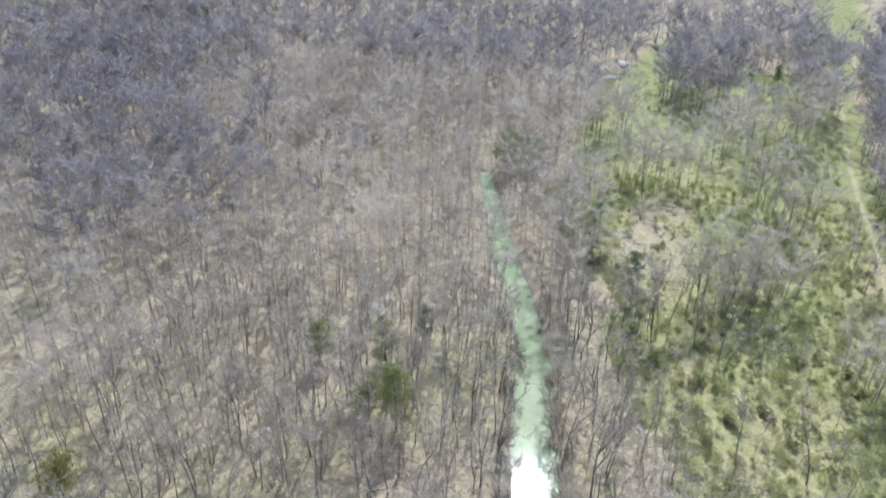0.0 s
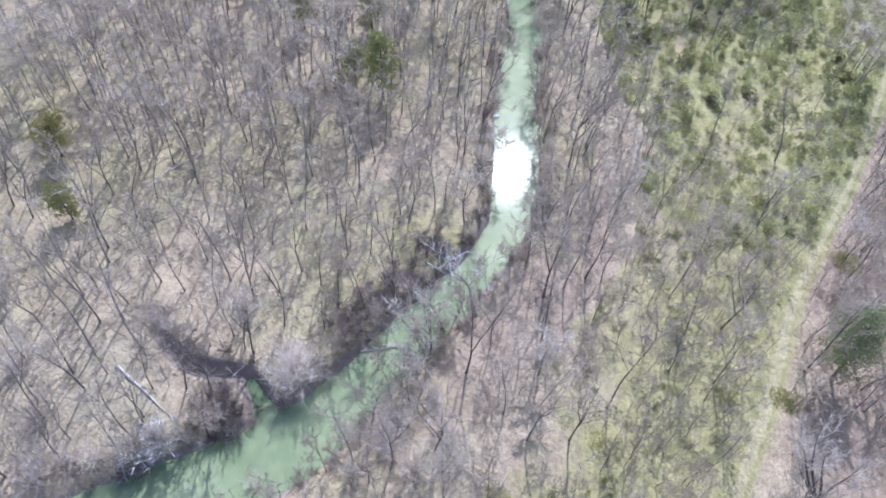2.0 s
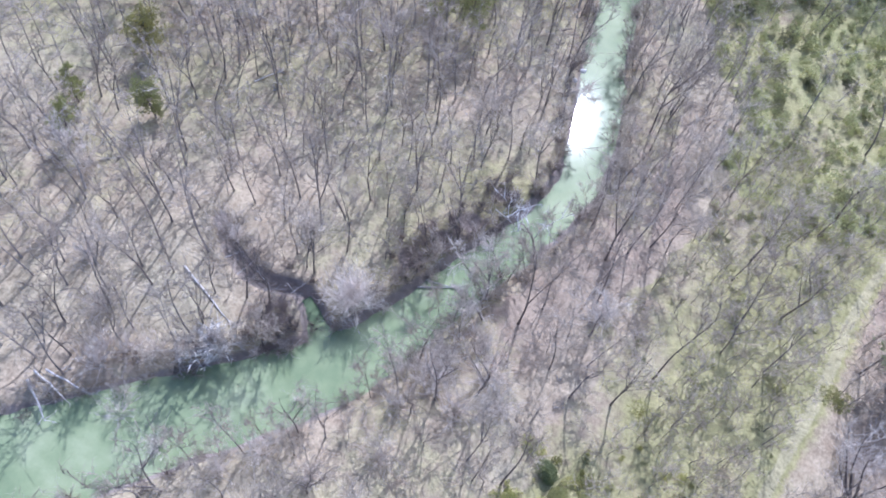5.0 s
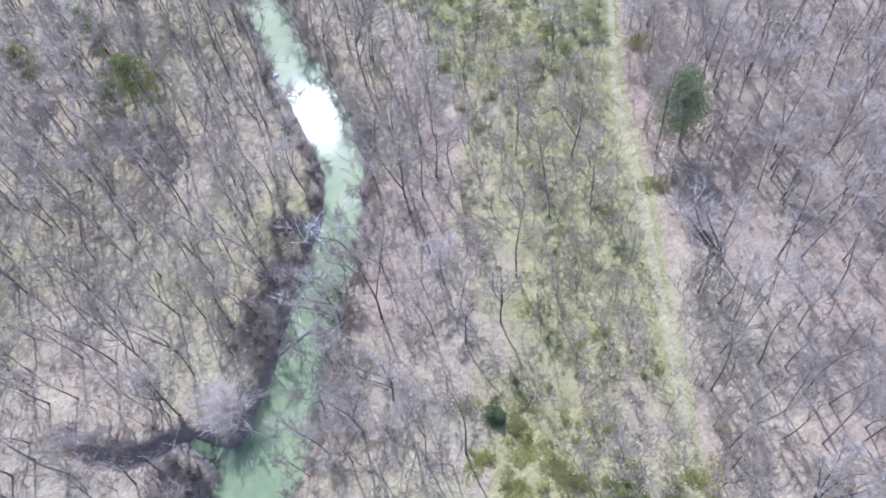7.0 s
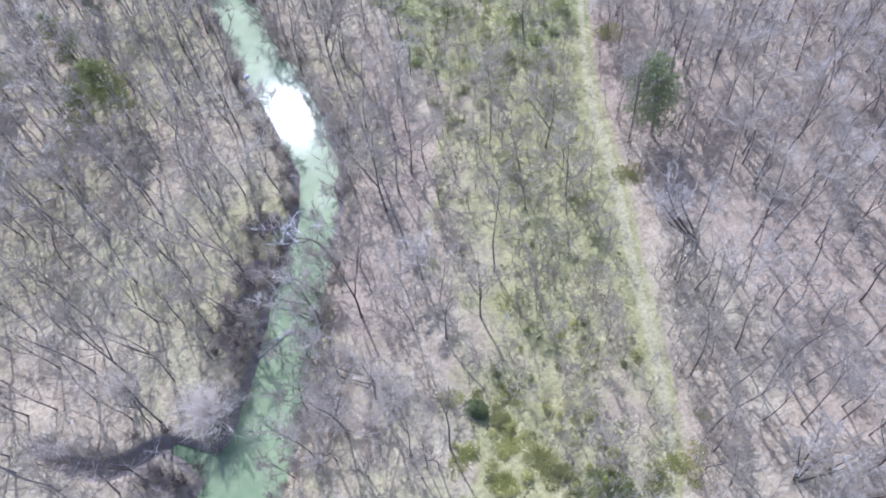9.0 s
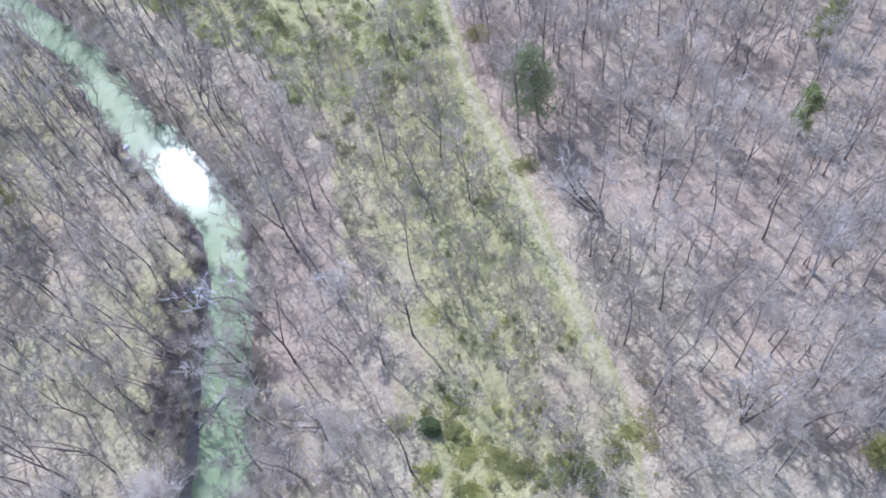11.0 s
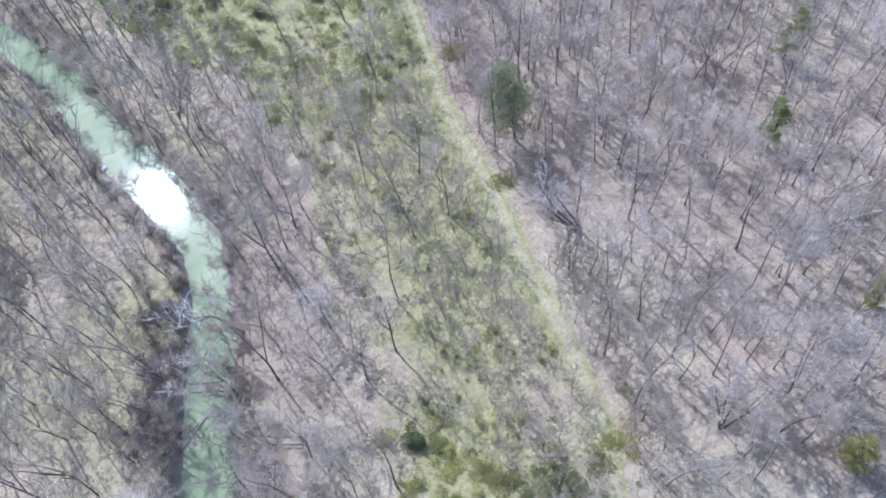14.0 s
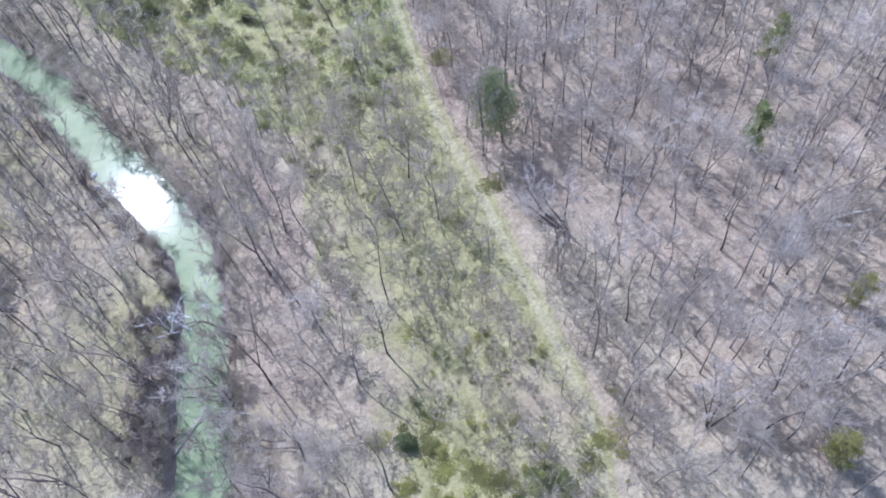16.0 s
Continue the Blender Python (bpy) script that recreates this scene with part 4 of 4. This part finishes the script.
conifer(-36.1, 94.3, 8.0, 3.2, 0.15, 800, NEEDLE_OLIVE, LG, 315)
conifer(-46.6, 249.0, 9.0, 5.0, 0.1, 350, NEEDLE, "dark green evergreen on the far slope", 316, 0.7)
conifer(-14.6, 176.0, 9.5, 5.0, 0.1, 600, NEEDLE_LIGHT, "broad olive green evergreen above the creek", 317, 0.5, 0.4)
conifer(-8.5, 178.0, 8.0, 4.2, 0.1, 450, NEEDLE_LIGHT, "broad olive green evergreen above the creek", 318, 0.5, 0.4)
conifer(-125.0, 243.0, 11.0, 3.4, 0.1, 300, NEEDLE, "dark green evergreen on the far slope", 319, 0.6)
for i, (x, y, h) in enumerate(((46, 281, 7), (53, 283, 8), (55.5, 288, 7), (74.6, 331, 13), (91.6, 325, 10), (78, 290, 6), (86, 296, 7), (70, 285, 6), (62, 292, 6))):
    conifer(x, y, h, h * 0.24, 0.05, 160, NEEDLE, "small dark evergreen in the far meadow", 330 + i, 0.5)

# ---- bushes that stand out beside the trail ----
def leafy_bush(x, y, r, h, n, mat, label, seed):
    ob = tagged(new("leafy_bush", shrub(seed, r, h, int(n * 1.9), 0.16).mesh("leafy_bush", mat)), label, "bush")
    ob.matrix_basis = pose(x, y, float(height(x, y)) - 0.1)
    return ob


for i, (x, y, r) in enumerate(((14.1, 112, 2.0), (21.6, 107.5, 1.5), (26.6, 111.2, 1.7), (31, 110, 1.4), (23.8, 102.2, 1.8), (23.5, 93.5, 1.8), (28.3, 93.4, 1.1), (17.1, 105.8, 1.1), (44.7, 122.1, 1.8),
                               (36.5, 129.5, 2.0), (56.9, 141, 2.4), (48.8, 109.4, 1.2), (25, 86.7, 1.6), (13.3, 131.4, 3.0), (7.9, 133.8, 2.4), (50, 105.2, 1.3), (41.7, 111.7, 1.4), (34.1, 96.9, 1.4))):
    leafy_bush(x, y, r, r * 1.15, 90 + 60 * r, DARK_SHRUB, "dark olive brown bush in the rough meadow", 440 + i)
leafy_bush(7.3, 25.4, 1.1, 2.3, 620, NEEDLE, "round dark green bush in the grass", 401)
leafy_bush(5.4, 27.4, 1.3, 0.9, 240, BUSH_LIME, "lime green low bush in the grass", 402)
leafy_bush(15.6, 12.3, 2.1, 1.7, 520, NEEDLE_LIGHT, "bright green low bush by the trail", 403)
leafy_bush(20.6, 11.4, 1.5, 1.0, 240, BUSH_OLIVE, "olive green bush by the trail", 404)
leafy_bush(23.8, 11.8, 1.6, 1.2, 240, BUSH_LIME, "lime green low bush by the trail", 405)
leafy_bush(9.2, 23.0, 1.2, 1.5, 260, BUSH_OLIVE, "olive green bush in the grass", 406)
leafy_bush(8.4, 20.4, 1.9, 1.0, 320, BUSH_LIME, "lime green low bush in the grass", 410)
leafy_bush(10.6, 17.8, 1.7, 1.2, 300, BUSH_OLIVE, "olive green bush in the grass", 411)
leafy_bush(12.0, 15.2, 1.4, 1.3, 260, BUSH_OLIVE, "olive green bush in the grass", 412)
leafy_bush(6.4, 17.6, 2.0, 0.9, 320, BUSH_LIME, "lime green low bush in the grass", 413)
leafy_bush(4.2, 20.8, 1.6, 0.8, 240, BUSH_LIME, "lime green low bush in the grass", 414)
leafy_bush(36.0, 44.6, 1.5, 1.2, 220, BUSH_OLIVE, "olive green bush by the trail", 407)
leafy_bush(45.5, 68.0, 2.2, 1.8, 260, BUSH_OLIVE, "olive green bush by the trail", 408)
leafy_bush(43.8, 60.8, 1.6, 1.5, 240, BRUSH, "dark brown tangled bush by the trail", 409)

# ---- trees that stand out ----
tree_thing(bare_tree(503, 11.5, 0.17, 5.6, 9, 3, 5, (-0.55, 0.38), fork=0.4, twig_r=0.032, bend=0.07, dark=0.1, leaders=2), BARK, WHITE_BARK,
           "leafless tree with white upper limbs leaning over the creek", (-0.6, 48.6), 0, split=True)
tree_thing(bare_tree(508, 9.5, 0.12, 4.4, 9, 7, 18, (-0.35, 0.12), fork=0.3, twig_r=0.014), BARK, PALE_TWIG,
           "leafless tree with a pale twiggy crown over the creek", (-5.6, 43.2), 0, split=True)
tree_thing(bare_tree(509, 8.5, 0.10, 4.2, 9, 7, 18, (-0.3, 0.2), fork=0.3, twig_r=0.014), BARK, PALE_TWIG,
           "leafless tree with a pale twiggy crown over the creek", (-4.2, 46.2), 0, split=True)
tree_thing(bare_tree(510, 8.5, 0.09, 4.2, 8, 6, 9, (-0.35, 0.05), fork=0.3, twig_r=0.02), BARK, PALE_TWIG,
           "leafless tree with a pale twiggy crown over the creek", (-4.6, 39.6), 0, split=True)
tree_thing(bare_tree(511, 7.5, 0.09, 3.8, 8, 6, 9, (-0.2, 0.05), fork=0.25, twig_r=0.02), BARK, PALE_TWIG,
           "leafless tree with a pale twiggy crown over the creek", (-7.4, 37.6), 0, split=True)
tree_thing(bare_tree(502, 9.0, 0.17, 4.2, 6, 6, 9, (-0.4, 0.32), fork=0.5, stems=5, twig_r=0.021, dark=0.0), BARK, PALE_TWIG,
           "leafless tree with several stems from one root", (38.6, 33.8), 0, split=True)
tree_thing(bare_tree(512, 8.5, 0.14, 2.6, 18, 3, 4, (0.12, 0.1), fork=0.02, twig_r=0.02, dark=1.0), BARK, BRUSH,
           "leafless tree with dark branches splayed round its foot", (49.0, 37.4), 0, split=True)
tree_thing(bare_tree(503, 9, 0.10, 3.8, 6, 6, 18, (0.25, 0.1), fork=0.4, stems=4, twig_r=0.022), BARK, PALE_TWIG,
           "leafless tree with several stems from one root", (33.2, 6.0), 0, split=True)
tree_thing(bare_tree(504, 11, 0.15, 4.6, 9, 7, 20, (0.1, 0.15), fork=0.4, twig_r=0.02), PALE_BARK, PALE_TWIG,
           "white-barked leafless tree in the woods", (51.5, 13.0), 0, split=True)
tree_thing(bare_tree(505, 11, 0.14, 4.4, 9, 7, 20, (-0.1, 0.05), fork=0.4, twig_r=0.02), PALE_BARK, PALE_TWIG,
           "white-barked leafless tree in the woods", (-55.5, 38.0), 0, split=True)
tree_thing(bare_tree(506, 9.5, 0.11, 3.6, 10, 7, 22, (0.0, 0.05), fork=0.45, twig_r=0.018), BARK, PALE_TWIG,
           "leafless tree with a pale twiggy crown by the meadow", (7.6, 42.2), 0, split=True)
tree_thing(bare_tree(507, 12, 0.14, 4.2, 10, 7, 22, (0.15, 0.1), fork=0.35, twig_r=0.018), PALE_BARK, PALE_TWIG,
           "white-barked leafless tree in the woods", (44.5, 2.5), 0, split=True)
for i, (x, y) in enumerate(((29.5, 322), (33, 326), (38, 321), (47.5, 326), (51, 322), (55, 327), (44, 330), (60, 325), (64, 329))):
    tree_thing(bare_tree(520 + i, 15, 0.3, 4.0, 6, 3, 3, fork=0.5, twig_r=0.06), PALE_BARK, TWIG, "pale-trunked leafless tree at the far edge of the meadow", (x, y), 0, 1.0,
               "pale trees at the far edge of the meadow")


# slight trees on the banks that lean out over the water
LEAN = [bare_tree(540 + i, h, 0.055, 3.2, 9, 6, 12, (0.45, 0.0), fork=0.2, twig_r=0.017, dark=0.15) for i, h in enumerate((6.5, 8.0, 7.0))]
lean_masters = []
rnd = random.Random(41)
for i in range(2, len(CREEK) - 2):
    (ax, ay, aw), (bx, by, bw) = CREEK[i], CREEK[i + 1]
    if not (14 < ay < 112):
        continue
    n = Vector((-(by - ay), bx - ax)).normalized()
    for side in (-1, 1):
        if rnd.random() < (0.35 if ay < 50 else 0.75 if side * n.x > 0 else 0.35):
            s, off = rnd.random(), aw + rnd.uniform(0.6, 2.2)
            x, y = ax + s * (bx - ax) + side * n.x * off, ay + s * (by - ay) + side * n.y * off
            if along(INLET, np.array(x), np.array(y))[0] < 1.0:
                continue
            turn = math.degrees(math.atan2(-side * n.y, -side * n.x)) + rnd.uniform(-40, 40)
            k = rnd.randrange(3)
            if len(lean_masters) < 3:
                lean_masters.append(tree_thing(LEAN[len(lean_masters)], BARK, TWIG, "slight leafless tree leaning over the creek", (x, y), turn, 1.0, "slight trees along the creek"))
            else:
                ob = copy_thing(lean_masters[k], pose(x, y, float(height(x, y)), 0, 0, turn))
                s = rnd.uniform(0.7, 1.1)
                ob.scale = (s, s, s)


# ---- fallen wood ----
def fallen(x0, y0, z0, x1, y1, z1, r, seed, label, mat=GREY_WOOD, limbs=4):
    """A fallen trunk from root to tip with broken limbs."""
    rnd = random.Random(seed)
    a, e = Vector((x0, y0, z0)), Vector((x1, y1, z1))
    ob = new("fallen_log")
    ob.location = a
    line = [(e - a) * (k / 5) + Vector((rnd.gauss(0, 0.06), rnd.gauss(0, 0.06), rnd.gauss(0, 0.03))) for k in range(6)]
    b = Build()
    b.tube(line, [r * (1 - 0.14 * i) for i in range(6)], 6)
    part("trunk", b.mesh("trunk", mat), ob)
    for _ in range(limbs):
        b = Build()
        q, d = on_line(line, rnd.uniform(0.4, 0.95))
        d = (d + Vector((rnd.gauss(0, 0.8), rnd.gauss(0, 0.8), rnd.uniform(0.0, 0.6)))).normalized()
        limb = wander(q, d, (e - a).length * rnd.uniform(0.12, 0.3), 3, 0.2, 0, rnd)
        b.tube(limb, [r * 0.4, r * 0.3, r * 0.2], 3)
        for _ in range(4):
            q2, d2 = on_line(limb, rnd.uniform(0.3, 1))
            d2 = (d2 + Vector((rnd.gauss(0, 0.7), rnd.gauss(0, 0.7), rnd.gauss(0.1, 0.4)))).normalized()
            b.tube([q2, q2 + d2 * rnd.uniform(0.5, 1.2)], [r * 0.2], 3)
        part("branch", b.mesh("branch", mat), ob)
    return tagged(ob, label, "log")


def lie(x, y, up=0.1):
    return max(float(height(x, y)), WATER_Z) + up


W = "bleached fallen log lying across the creek"
fallen(-13.3, 41.0, lie(-13.3, 41.0), -6.9, 43.9, lie(-6.9, 43.9, 0.2), 0.11, 601, W, PALE_BARK, 2)
fallen(-12.6, 42.4, lie(-12.6, 42.4), -6.4, 42.9, lie(-6.4, 42.9, 0.3), 0.09, 602, W, PALE_BARK, 1)
fallen(-39.0, 32.6, lie(-39, 32.6), -30.6, 28.2, lie(-30.6, 28.2), 0.17, 603, "grey fallen trunk on the leaf litter")
for i, (x, y, dx, dy) in enumerate(((-35, 24.2, 5.5, 0.3), (-34.5, 24.5, 3.5, -2.2), (-35.2, 23.8, 2.2, -2.8), (-34, 25, 4.0, -1.2), (-47, 15.6, 5, -1.5), (-47, 14.5, 4, -3), (-46, 16.2, 6, -0.6))):
    fallen(x, y, lie(x, y, 0.5), x + dx, y + dy, lie(x + dx, y + dy, 0.9), 0.13, 610 + i, "bleached dead branches washed up on the creek bank", PALE_BARK, 5)
P = "pale fallen tree with a bleached crown on the leaf litter"
for i, (x0, y0, x1, y1, r) in enumerate(((68.5, 11.6, 58.0, 17.2, 0.09), (62.6, 15.0, 55.6, 18.6, 0.07), (63.0, 14.2, 57.0, 15.0, 0.06), (34.6, 7.2, 43.6, 4.8, 0.05), (37.0, 5.6, 43.0, 3.0, 0.05), (52.5, -1.4, 45.5, 1.2, 0.06))):
    fallen(x0, y0, lie(x0, y0, 0.1), x1, y1, lie(x1, y1, 0.6), r, 660 + i, P, PALE_BARK, 8)
D = "bleached dead branch lying across the ditch"
for i, (x, y, dx, dy) in enumerate(((-35.4, 35.6, 2.4, 2.0), (-33.2, 34.2, 1.6, 2.6), (-31.6, 35.8, 3.0, -1.6), (-29.4, 33.4, 2.6, 1.8), (-27.6, 35.6, 2.4, -1.4), (-26.4, 34.2, 1.4, 2.2))):
    fallen(x, y, lie(x, y, 0.2), x + dx, y + dy, lie(x + dx, y + dy, 0.3), 0.05, 670 + i, D, GREY_WOOD, 3)
rnd = random.Random(77)
for i in range(34):
    x, y = rnd.uniform(-55, 75), rnd.uniform(2, 90)
    if forest(np.array(x), np.array(y)) < 0.9:
        continue
    a, ln = rnd.uniform(0, 6.283), rnd.uniform(3, 8)
    x1, y1 = x + ln * math.cos(a), y + ln * math.sin(a)
    fallen(x, y, lie(x, y), x1, y1, lie(x1, y1), rnd.uniform(0.06, 0.13), 630 + i, "grey dead branch lying on the leaf litter", GREY_WOOD if rnd.random() < 0.6 else BARK, 3)


# ---- pale boulders at the far edge of the meadow ----
def boulder(x, y, r, seed, where="at the far edge of the meadow"):
    rnd = random.Random(seed)
    bm = bmesh.new()
    bmesh.ops.create_icosphere(bm, subdivisions=2, radius=1)
    off = Vector((rnd.random() * 9, rnd.random() * 9, 0))
    for v in bm.verts:
        v.co = v.co * (1 + 0.35 * noise.noise(v.co * 1.3 + off))
        v.co.x, v.co.y, v.co.z = v.co.x * r * 1.5, v.co.y * r, v.co.z * r * 0.75
    me = bpy.data.meshes.new("boulder")
    bm.to_mesh(me)
    bm.free()
    me.materials.append(PALE_STONE)
    ob = tagged(new("boulder", me), "pale boulder " + where, "rock", "pale boulders " + where)
    ob.matrix_basis = pose(x, y, float(height(x, y)) + r * 0.2, 0, 0, rnd.uniform(-30, 30))
    return ob


for i, (x, y, r) in enumerate(((2.2, 251, 0.8), (4.4, 251.4, 1.0), (6.8, 253, 1.0), (9.0, 257, 0.9), (11.4, 259, 1.1), (13.4, 261, 1.0), (14.8, 276, 1.1), (15.2, 279, 1.3))):
    boulder(x, y, r, 700 + i)
for i, (x, y, r) in enumerate(((-3.6, 83.6, 0.4), (-4.2, 80.4, 0.35), (-0.6, 66.4, 0.45), (-1.2, 68.8, 0.3), (-4.0, 85.8, 0.3))):
    boulder(x, y, r, 720 + i, "at the water's edge of the creek")
